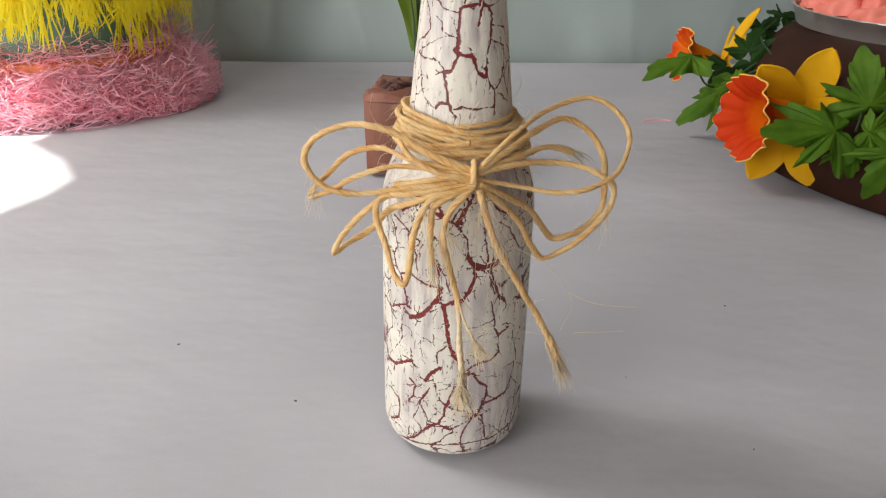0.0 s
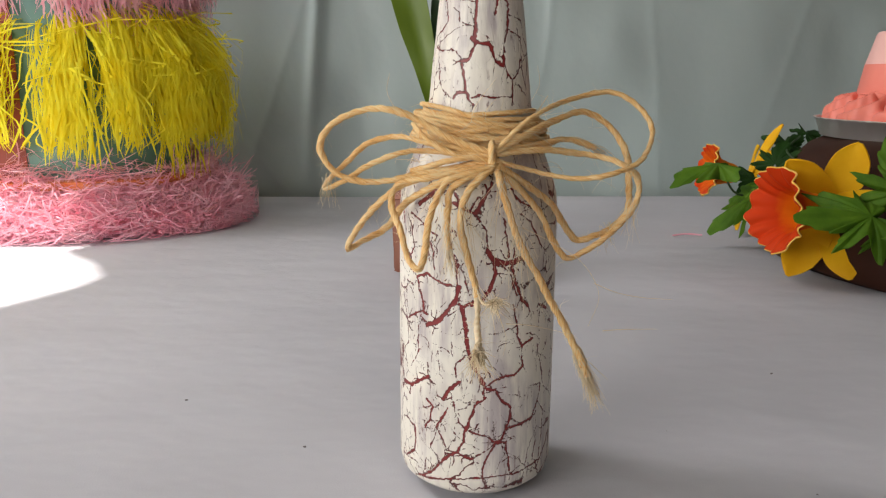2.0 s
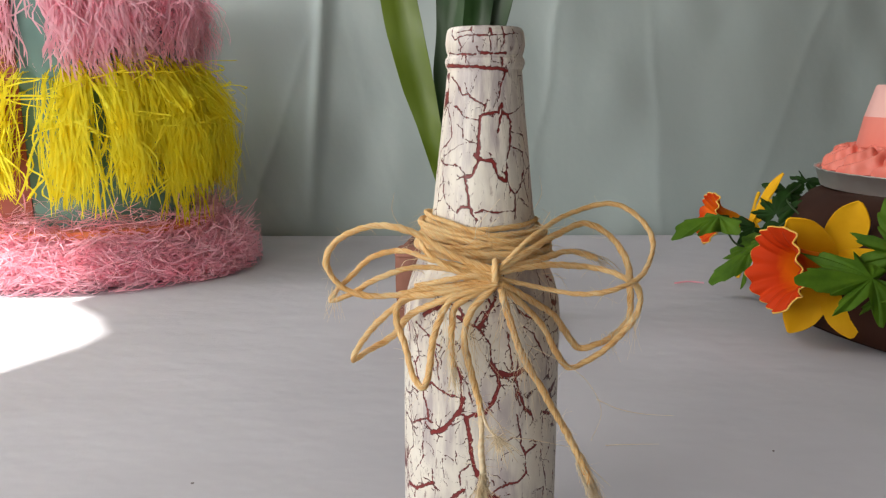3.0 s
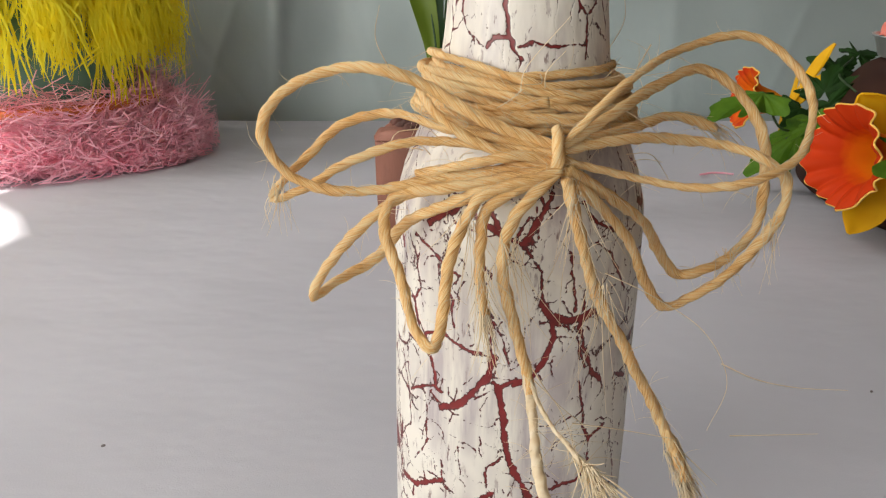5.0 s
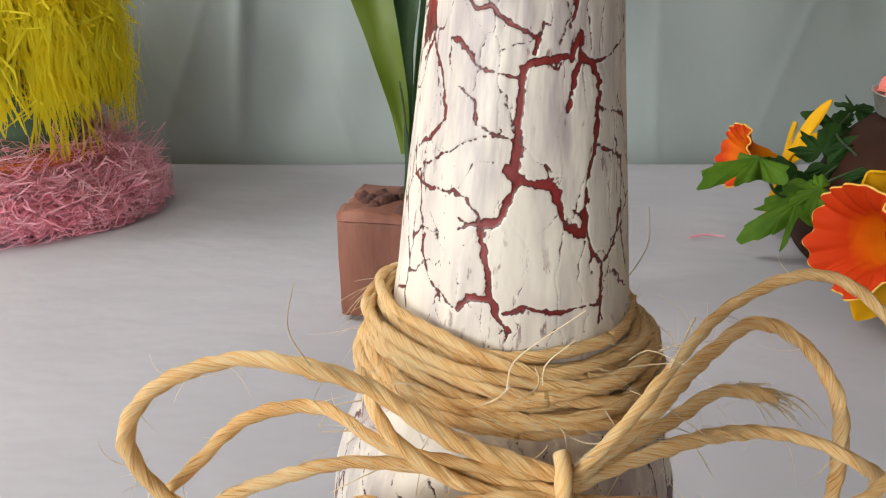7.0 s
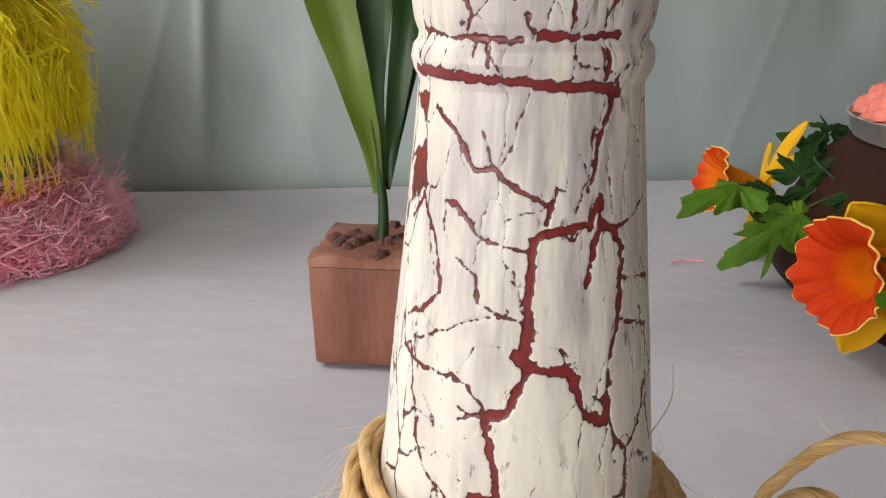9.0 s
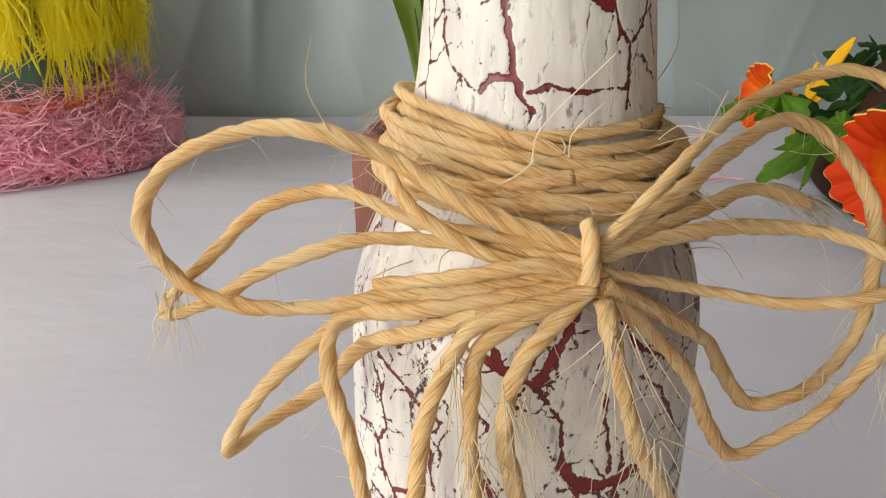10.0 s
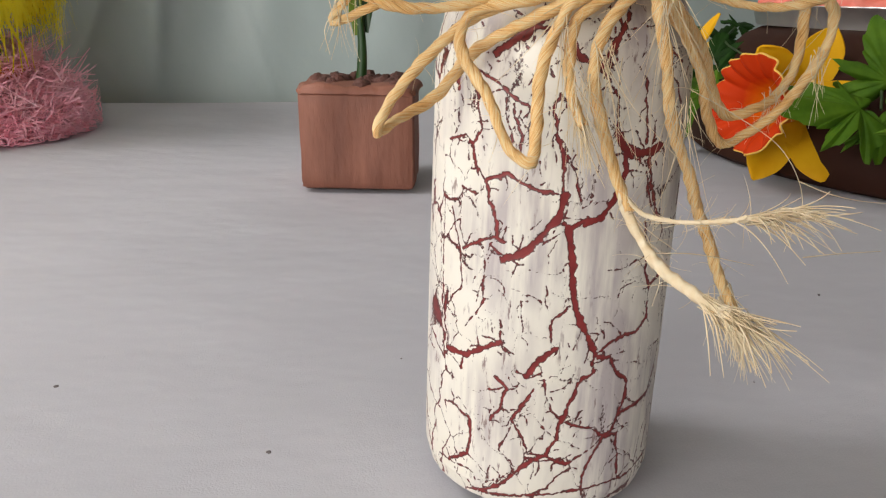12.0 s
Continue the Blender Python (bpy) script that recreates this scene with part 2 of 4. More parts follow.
n.bump(n.noise(160), 0.25, 0.0004)
trumpet_mat = translucent(matt(n.m, 0.1), 0.15)

foil_mat = Nodes("crinkled silver foil", 0.42, 0.95)
foil_mat.colour((0.80, 0.80, 0.78)).bump(foil_mat.noise(160, (1, 1, 0.3), 3), 0.5, 0.001)
foil_mat = foil_mat.m
frost_mat = two_tone("coral pink icing", (0.70, 0.16, 0.115), (0.80, 0.235, 0.175), 30, rough=0.5, bump=0.3, dist=0.001)
frost_mat.node_tree.nodes["Principled BSDF"].inputs["Subsurface Weight"].default_value = 0.15
frost_mat.node_tree.nodes["Principled BSDF"].inputs["Subsurface Radius"].default_value = (0.004, 0.002, 0.0015)
wax_mat = two_tone("coral wax", (0.78, 0.20, 0.15), (0.83, 0.25, 0.19), 20, rough=0.45, bump=0.1)
palewax_mat = two_tone("pale pink wax", (0.80, 0.43, 0.39), (0.84, 0.49, 0.44), 20, rough=0.45, bump=0.1)
teal_mat = two_tone("teal card", (0.10, 0.225, 0.19), (0.14, 0.28, 0.24), 10, rough=0.5, bump=0.1)
redcard_mat = two_tone("dusky red card", (0.30, 0.07, 0.06), (0.40, 0.11, 0.09), 10, rough=0.6)
orangecard_mat = two_tone("orange card", (0.70, 0.20, 0.06), (0.78, 0.28, 0.10), 10, rough=0.6)
yellow_mat = translucent(matt(two_tone("yellow tissue grass", (0.95, 0.80, 0.02), (0.98, 0.93, 0.08), 40, rough=0.6)), 0.45)
pink_mat = translucent(matt(two_tone("pink tissue grass", (0.97, 0.48, 0.58), (0.98, 0.68, 0.75), 40, rough=0.6)), 0.45)
speck_mat = two_tone("dark lint", (0.10, 0.085, 0.085), (0.16, 0.13, 0.13), 500)

# ---- the room: unseen walls, floor and ceiling added to close in the light ----


def wall_with_opening(name, outer, inner, thick, m, label):
    """A wall from a flat outline with an opening through it; thick pushes it outwards."""
    bm = bmesh.new()
    edges = []
    for loop in (outer, *inner):
        vs = [bm.verts.new(p) for p in loop]
        edges += [bm.edges.new((a, b)) for a, b in zip(vs, vs[1:] + vs[:1])]
    made = bmesh.ops.triangle_fill(bm, use_beauty=True, edges=edges)
    faces = [f for f in made["geom"] if hasattr(f, "loops")]
    got = bmesh.ops.extrude_face_region(bm, geom=faces)
    bmesh.ops.translate(bm, vec=thick, verts=[v for v in got["geom"] if hasattr(v, "link_faces") and hasattr(v, "co")])
    bmesh.ops.recalc_face_normals(bm, faces=bm.faces)
    return tagged(part(name, bm, m, smooth=False), label, "wall", kind="structure")


X0, X1, Y0, Y1, Z0, Z1 = -1.25, 1.45, -1.45, 1.25, -0.74, 1.75
# Made-up opening: sun patch outline traced back to the wall to shape sunlight.
gap = []
for px, py in ((-0.395, 0.205), (-0.366, 0.262), (-0.345, 0.305), (-0.340, 0.345), (-0.372, 0.395), (-0.43, 0.445), (-0.40, 0.55), (-0.40, 0.84), (-0.95, 0.84), (-0.95, 0.20), (-0.50, 0.20)):
    k = (X0 - px) / SUN_WAY.x
    gap.append((X0, py + k * SUN_WAY.y, k * SUN_WAY.z))
wall_with_opening("wall_west", [(X0, Y0, Z0), (X0, Y1, Z0), (X0, Y1, Z1), (X0, Y0, Z1)], [gap, [(X0, -1.35, 0.12), (X0, -0.55, 0.12), (X0, -0.55, 0.76), (X0, -1.35, 0.76)]], (-0.02, 0, 0), wall_mat, "unseen plain side wall with openings cut for sun and lamp light")
wall_with_opening("wall_south", [(X0, Y0, Z0), (X1, Y0, Z0), (X1, Y0, Z1), (X0, Y0, Z1)], [[(-1.1, Y0, 0.17), (-0.3, Y0, 0.17), (-0.3, Y0, 1.07), (-1.1, Y0, 1.07)]], (0, -0.1, 0), wall_mat, "unseen plain wall with an opening cut for the front fill light")
# Unseen east wall, coloured dark so less light bounces onto the right side.
tagged(part("wall_east", box(X1, X1 + 0.1, Y0, Y1, Z0, Z1), darkwall_mat, smooth=False), "plain dark brown side wall, unseen, added to cut bounce light", "wall", kind="structure")
tagged(part("wall_north", box(X0, X1, Y1, Y1 + 0.1, Z0, Z1), wall_mat, smooth=False), "plain painted wall behind the backdrop", "wall", kind="structure")
tagged(part("floor", box(X0, X1, Y0, Y1, Z0 - 0.1, Z0), floor_mat, smooth=False), "brown wooden floor", "floor", kind="structure")
tagged(part("ceiling", box(X0, X1, Y0, Y1, Z1, Z1 + 0.1), wall_mat, smooth=False), "plain white ceiling", "ceiling", kind="structure")

# ---- table, cloth and backdrop ----
table = empty("table", (0, 0.16, Z0), "plain wooden table under a white cloth", "table")
top = part("tabletop", box(-1.0, 1.0, -0.72, 0.70, 0.705, 0.736, 0.003), floor_mat, table)
for lx in (-0.9, 0.9):
    for ly in (-0.62, 0.60):
        part("leg", box(lx - 0.03, lx + 0.03, ly - 0.03, ly + 0.03, 0, 0.705, 0.003), floor_mat, table)


def lay_cloth(u, v):
    x, y = -1.03 + 2.06 * u, -0.59 + 1.45 * v
    y = y + 0.038 * x * v
    crease = value_noise(x * 3 + 0.6 * y, y * 11, 3) + 0.5 * value_noise(x * 7, y * 23, 4)
    z = -0.0040 + 0.0026 * crease * np.clip((np.hypot(x, y) - 0.03) * 5, 0.15, 1)
    drop = np.maximum(0, np.abs(x) - 1.005) * 12 + np.maximum(0, -0.565 - y) * 12
    return x, y, np.minimum(z, -0.0002) - drop


v, f = sheet(200, 150, lay_cloth)
tagged(part_np("tablecloth", v, f, cloth_mat), "white woven cotton tablecloth with soft creases on a table", "tablecloth")


def hang_cloth(u, v):
    x, z = -0.95 + 2.05 * u, -0.45 + 1.75 * v
    fold = 0.004 * np.sin(x * 9 + 2.2 * value_noise(x * 2, z * 2, 5)) * np.clip(1 - np.abs(x) * 0.2, 0, 1)
    wrinkle = 0.016 * (value_noise(x * 7 + 0.8 * z, z * 3.2, 6) - 0.5) + 0.008 * (value_noise(x * 17 + 3 * z, z * 9, 8) - 0.5)
    for cx, slant, deep, wide in ((-0.33, 0.35, 0.007, 0.006), (-0.17, -0.25, 0.005, 0.005), (-0.40, -0.5, 0.006, 0.007), (0.08, 0.15, 0.004, 0.006), (0.27, -0.1, 0.005, 0.007), (0.45, 0.3, 0.004, 0.006)):
        off = x - cx - slant * (z - 0.15) + 0.02 * (value_noise(z * 9 + cx * 50, z * 0, 9) - 0.5)
        wrinkle = wrinkle - 0.6 * deep * np.exp(-np.abs(off) / wide) * value_noise(z * 6 + cx * 31, z * 0 + cx, 10)
    ridge = 0.010 * np.exp(-((x + 0.265 - 0.10 * (z - 0.2)) / 0.010) ** 2) * np.clip(z * 5, 0, 1)
    return x, 0.888 + 0.038 * x + fold * 0.6 + wrinkle - ridge, z


v, f = sheet(420, 340, hang_cloth)
tagged(part_np("backdrop", v, f, satin_mat), "pale blue-green satin cloth hung behind the table", "backdrop", kind="structure")

# ---- the crackle-painted bottle ----
BX, BY = 0.0024, 0.0019
PROFILE = [(0.0000, 0.0300), (0.0030, 0.0335), (0.0080, 0.0349), (0.0600, 0.0350),
           (0.1220, 0.0347), (0.1300, 0.0340), (0.1380, 0.0319), (0.1460, 0.0287), (0.1523, 0.0257), (0.1593, 0.0235), (0.1653, 0.0224), (0.1712, 0.0216), (0.1832, 0.0204),
           (0.2076, 0.0178), (0.2278, 0.0157), (0.2286, 0.0158), (0.2296, 0.0164), (0.2312, 0.0168), (0.2328, 0.0165), (0.2337, 0.0158), (0.2345, 0.0157), (0.2361, 0.0163), (0.2389, 0.0167), (0.2419, 0.0164), (0.2439, 0.0160), (0.2451, 0.0152), (0.2454, 0.0143)]


def girth(z):
    return np.interp(z, [p[0] for p in PROFILE], [p[1] for p in PROFILE])


cracks = []


def crack(width, *places):
    """A crack in the paint, as wide as given in mm, through (degrees round from the front, mm up) pairs."""
    cracks.append((width, np.array(places, float).reshape(-1, 2)))


crack(1.62, 7.3, 110.6, 11.2, 107.0, 19.1, 105.2, 26.1, 105.4, 31.8, 106.7)
crack(1.16, 12.1, 105.2, 13.0, 101.2, 10.9, 95.8, 6.9, 91.8, 4.3, 89.4, -2.5, 87.7)
crack(0.94, 24.1, 104.3, 27.9, 97.0, 32.8, 89.9, 39.0, 86.0)
crack(0.46, 7.3, 110.6, 5.8, 118.6, 3.1, 123.2, -0.7, 124.9)
crack(0.46, 25.2, 107.1, 25.8, 111.2)
crack(1.65, -36.1, 76.7, -27.5, 78.9, -18.1, 85.7, -13.0, 89.8, -12.0, 95.1)
crack(0.69, -12.0, 95.1, -13.8, 104.4, -15.5, 109.1, -18.9, 115.9, -16.9, 119.4)
crack(0.93, -11.0, 88.0, -8.2, 86.9, -0.6, 88.7)
crack(1.43, -9.4, 86.8, -6.8, 78.4, -5.0, 68.7, -0.9, 61.4, 5.5, 54.6, 7.2, 52.1)
crack(0.73, 7.2, 52.1, 14.2, 54.9, 22.3, 56.4, 28.9, 56.4, 34.8, 59.6)
crack(0.72, 34.8, 59.6, 34.2, 68.4, 31.0, 73.7, 28.8, 81.3, 26.3, 87.5)
crack(0.73, 34.2, 68.4, 44.5, 71.0)
crack(0.98, 7.2, 52.1, 15.2, 49.8, 20.8, 44.3, 26.2, 42.1, 26.4, 37.4, 23.6, 32.4)
crack(1.00, 23.6, 32.4, 35.2, 33.1, 46.1, 34.5)
crack(0.51, 46.1, 34.5, 51.9, 41.4, 54.7, 48.8)
crack(0.63, 23.6, 32.4, 19.6, 27.5, 16.3, 26.4, 10.8, 21.4, 7.0, 14.9, 5.9, 10.9)
crack(0.50, 16.3, 26.4, 7.2, 30.0, -0.7, 30.7, -3.9, 32.0)
crack(0.63, 16.3, 26.4, 23.1, 25.9, 25.7, 19.0, 27.1, 10.7)
crack(0.86, 7.2, 52.1, 6.6, 46.3, 0.8, 43.7, -2.9, 35.9, -5.5, 31.9, -7.8, 26.5, -11.3, 21.8)
crack(0.89, -11.3, 21.8, -16.7, 19.8, -23.3, 15.8, -30.3, 10.6, -42.6, 5.1)
crack(0.88, -11.3, 21.8, -6.4, 20.0, -1.2, 18.9)
crack(0.38, -1.2, 18.9, 7.5, 22.1, 16.3, 26.4)
crack(0.49, -5.6, 33.2, -9.6, 35.6, -13.0, 39.3, -15.1, 44.3)
crack(0.48, -5.7, 66.2, -13.5, 62.1, -13.3, 55.9)
crack(1.22, -10.1, 54.0, -17.3, 50.0, -22.4, 44.9)
crack(1.26, -65.3, 45.9, -53.3, 46.5, -44.3, 50.1, -34.8, 53.6)
crack(0.76, -53.3, 46.5, -55.0, 42.2)
crack(0.37, -34.8, 53.6, -28.4, 50.6)
crack(0.37, -34.8, 54.9, -35.8, 59.9)
crack(0.75, -35.7, 43.1, -30.6, 41.2, -33.1, 34.3, -38.3, 29.4)
crack(0.74, -19.3, 41.3, -23.6, 35.6, -28.1, 31.1)
crack(0.50, -28.1, 31.1, -22.1, 26.6, -18.9, 21.6, -11.3, 21.8)
crack(0.30, -28.1, 29.8, -32.9, 21.0, -25.6, 16.8)
crack(0.78, -59.8, 29.7, -49.6, 28.5, -47.5, 22.2, -48.9, 16.3, -60.0, 11.3)
crack(0.31, -49.7, 16.2, -38.2, 11.8)
crack(0.71, -46.7, 97.2, -35.5, 98.8, -26.9, 96.6, -20.5, 95.8, -14.3, 95.5)
crack(0.72, -46.7, 97.2, -43.0, 91.5, -38.9, 83.3)
crack(0.73, -56.8, 77.2, -47.8, 79.8, -38.9, 82.9, -35.2, 81.8)
crack(0.72, -41.6, 80.0, -37.2, 77.8, -33.6, 77.0)
crack(0.47, -34.3, 116.2, -31.7, 108.2, -29.3, 101.2)
crack(0.48, -57.6, 122.8, -51.7, 116.1, -48.2, 109.2, -53.8, 103.8)
crack(0.38, -65.3, 87.4, -59.6, 78.0, -56.7, 65.6, -67.8, 58.3)
crack(0.49, -44.5, 75.2, -44.4, 65.0, -47.5, 59.4)
crack(0.52, -50.1, 4.0, -16.5, 8.5, 5.9, 10.1, 29.4, 10.4, 55.5, 12.2)
crack(0.98, 50.7, 85.2, 60.3, 82.0)
crack(0.59, 29.6, 124.9, 38.9, 121.0, 44.7, 116.0, 51.5, 109.5)
crack(0.39, 51.9, 41.4, 61.0, 34.2, 58.0, 24.0, 55.5, 12.2)
crack(0.39, 50.5, 22.9, 48.1, 13.9)
crack(0.38, 49.1, 67.9, 53.3, 59.5, 58.9, 48.1)
crack(1.14, -15.6, 129.6, -9.6, 127.5, -1.9, 125.8, 0.7, 127.2, 3.6, 130.9)
crack(0.91, -9.6, 127.5, -13.9, 131.9, -17.8, 135.1)
crack(0.91, 3.6, 130.9, 8.3, 134.2, 10.8, 137.4)
crack(0.46, 5.5, 136.8, 8.3, 134.2)
crack(0.70, 24.0, 135.1, 29.8, 130.5, 36.6, 128.0, 41.7, 126.6)
crack(0.93, -33.4, 131.2, -29.8, 134.7, -24.9, 133.8)
crack(0.24, 9.4, 75.4, 19.3, 75.8, 25.5, 76.6)
crack(0.24, -37.0, 68.6, -30.9, 64.3)
crack(0.29, -26.3, 66.1, -25.2, 57.4)
crack(1.26, -44.6, 127.8, -38.6, 130.0, -34.3, 132.0, -31.5, 135.2, -25.8, 135.9, -22.4, 136.6)
crack(0.56, -52.3, 123.5, -46.3, 122.5, -38.2, 119.5, -33.2, 117.7, -27.2, 116.0)
crack(0.35, -36.9, 119.6, -37.6, 114.2, -35.8, 108.8, -34.1, 104.7)
crack(0.88, -66.6, 123.5, -63.6, 118.8)
crack(0.59, -68.5, 104.6, -58.5, 107.0, -53.2, 104.6, -50.0, 97.7)
crack(0.44, -58.9, 93.0, -48.9, 92.6)
crack(0.32, -71.9, 90.4, -70.3, 54.4)
crack(0.42, -16.3, 108.3, -10.0, 102.9, -5.6, 95.9, -3.9, 91.7)
crack(0.56, -3.4, 127.5, -0.3, 131.9)
crack(0.58, 18.0, 123.5, 21.1, 116.1, 21.6, 107.9)
crack(0.57, 9.6, 105.5, 18.1, 103.8)
crack(0.45, 23.4, 100.7, 29.3, 91.5)
crack(0.35, -69.0, 10.4, -48.0, 11.3)
crack(0.25, -61.1, 33.7, -56.7, 29.4)
crack(1.02, -75.0, 229.8, -52.0, 229.9, -30.6, 229.4, -9.2, 229.2, 2.5, 228.8, 17.8, 228.8, 36.7, 227.9)
crack(0.93, -5.5, 234.4, 13.9, 234.5, 34.1, 235.0)
crack(0.43, -70.1, 234.7, -37.4, 234.2, -12.8, 234.2)
crack(0.68, 26.2, 233.1, 25.6, 229.9)
crack(0.34, -28.5, 234.1, -26.0, 231.0)
crack(0.50, -11.2, 236.9, -8.4, 234.6)
crack(0.42, -49.0, 240.4, -27.5, 241.3, -10.2, 241.6, 2.1, 242.0)
crack(0.34, 2.1, 241.7, 27.2, 241.8, 53.6, 242.3)
crack(0.42, 4.8, 241.6, 8.3, 236.9)
crack(0.42, 25.6, 244.8, 28.9, 241.4, 27.1, 239.1, 23.2, 237.2)
crack(0.34, -40.7, 240.0, -35.7, 236.9, -39.4, 234.3)
crack(0.35, -58.5, 245.1, -55.0, 242.3, -49.2, 240.8)
crack(0.34, -20.2, 245.0, -19.7, 243.5)
crack(0.42, 8.1, 244.9, 7.6, 241.9)
crack(0.25, -46.2, 243.1, -19.2, 243.8)
crack(0.25, -15.7, 241.3, -15.4, 238.6)
crack(0.61, 32.6, 227.6, 26.7, 222.8, 21.5, 218.7, 18.9, 215.8)
crack(0.52, -57.7, 225.4, -41.4, 221.6, -31.2, 218.6, -23.1, 218.8, -13.7, 216.4, 0.8, 214.4, -0.5, 212.3)
crack(0.56, -70.5, 219.3, -60.2, 213.5, -69.6, 209.9)
crack(0.46, -60.2, 213.5, -52.1, 208.5, -45.0, 201.6, -55.0, 197.7, -66.9, 195.8)
crack(0.44, -47.3, 214.3, -34.9, 212.3, -26.0, 209.6, -18.5, 209.4, -5.7, 208.3)
crack(1.04, -4.4, 209.7, 1.0, 210.5, 15.3, 211.2, 19.9, 211.2, 24.7, 214.3)
crack(0.88, 26.4, 214.7, 24.7, 210.9, 18.3, 204.0)
crack(0.97, -4.4, 209.7, -5.3, 204.4, -5.7, 199.0, -6.4, 195.4, -9.7, 194.2)
crack(0.64, 24.7, 211.7, 33.4, 210.4, 38.3, 207.5, 36.7, 203.0, 34.4, 198.6, 30.6, 194.2, 29.4, 189.6, 28.7, 186.8)
crack(0.23, 35.3, 210.3, 49.3, 212.2, 68.5, 214.9)
crack(0.28, 36.7, 203.0, 60.5, 202.0)
crack(0.38, 35.1, 198.1, 58.4, 195.0)
crack(0.35, -38.8, 206.7, -29.7, 204.5, -25.9, 200.6, -14.3, 199.7, -6.2, 199.5)
crack(1.10, -9.7, 194.2, -5.6, 192.6, 2.2, 192.2, 11.4, 191.6, 15.5, 188.6, 18.3, 185.1, 28.5, 183.4, 28.7, 186.8)
crack(0.93, -5.6, 192.6, -9.2, 189.8, -11.5, 186.4, -20.5, 185.0, -18.8, 181.7, -17.1, 178.4, -14.1, 174.1)
crack(0.38, -71.2, 195.2, -67.6, 191.1, -51.5, 189.2, -36.4, 190.4, -28.2, 188.7, -22.0, 185.3)
crack(0.49, 29.2, 183.3, 33.3, 179.9, 39.6, 178.1, 49.4, 180.3, 54.8, 185.7)
crack(0.50, 39.6, 178.1, 39.9, 171.4, 38.6, 167.5)
crack(0.87, -29.5, 170.7, -27.1, 173.0, -19.1, 173.2, -12.7, 173.2, -8.7, 169.4, -6.2, 168.3)
crack(0.49, -7.6, 170.9, 3.2, 171.7, 18.3, 171.0)
crack(0.25, 18.3, 171.0, 38.1, 171.2)
crack(0.30, -60.3, 191.0, -54.7, 182.6, -52.1, 177.7, -42.7, 172.9, -32.5, 170.8)
crack(0.28, -22.0, 185.3, -31.8, 184.0)
crack(0.38, 68.2, 224.6, 66.4, 216.5)
crack(0.30, 58.5, 195.2, 56.5, 181.3)
crack(0.23, -58.2, 192.8, -31.4, 197.5, -14.4, 200.2)

twigs = np.random.default_rng(5)
for width, line in list(cracks):
    for a0, z0 in line:
        for k in range(int(twigs.choice((0, 1, 2), p=(0.35, 0.4, 0.25) if z0 < 150 else (0.72, 0.28, 0.0)))):
            way = twigs.uniform(0, 2 * math.pi)
            long = twigs.uniform(1.5, 6.5) * min(1.3, 0.6 + width)
            bend = way + twigs.normal() * 0.7
            cracks.append((min(0.34, width * 0.4) * twigs.uniform(0.5, 1.1), np.array([(a0, z0), (a0 + long * 0.5 * math.cos(way) * 1.7, z0 + long * 0.5 * math.sin(way)),
                                                                  (a0 + long * 0.5 * (math.cos(way) + math.cos(bend)) * 1.7, z0 + long * 0.5 * (math.sin(way) + math.sin(bend)))])))
for k in range(230):
    at = np.array((twigs.uniform(-95, 95), twigs.uniform(6, 222)))
    if at[1] > 150:
        continue
    way = math.pi / 2 + twigs.normal() * (0.45 if at[1] > 55 else 1.2)
    walked = [tuple(at)]
    for step in range(int(twigs.integers(2, 6))):
        way += twigs.normal() * 0.45
        at = at + np.array((math.cos(way) * 1.7, math.sin(way))) * twigs.uniform(1.2, 2.6)
        walked.append(tuple(at))
    cracks.append((twigs.uniform(0.10, 0.24), np.array(walked)))

A_GRID = np.concatenate([np.arange(-105, 105, 0.46), np.arange(105, 255, 1.6)])
Z_GRID = np.concatenate([np.linspace(0, 8, 36)[:-1], np.arange(8, 226, 0.3), np.arange(226, 245.3, 0.17), [245.3]])


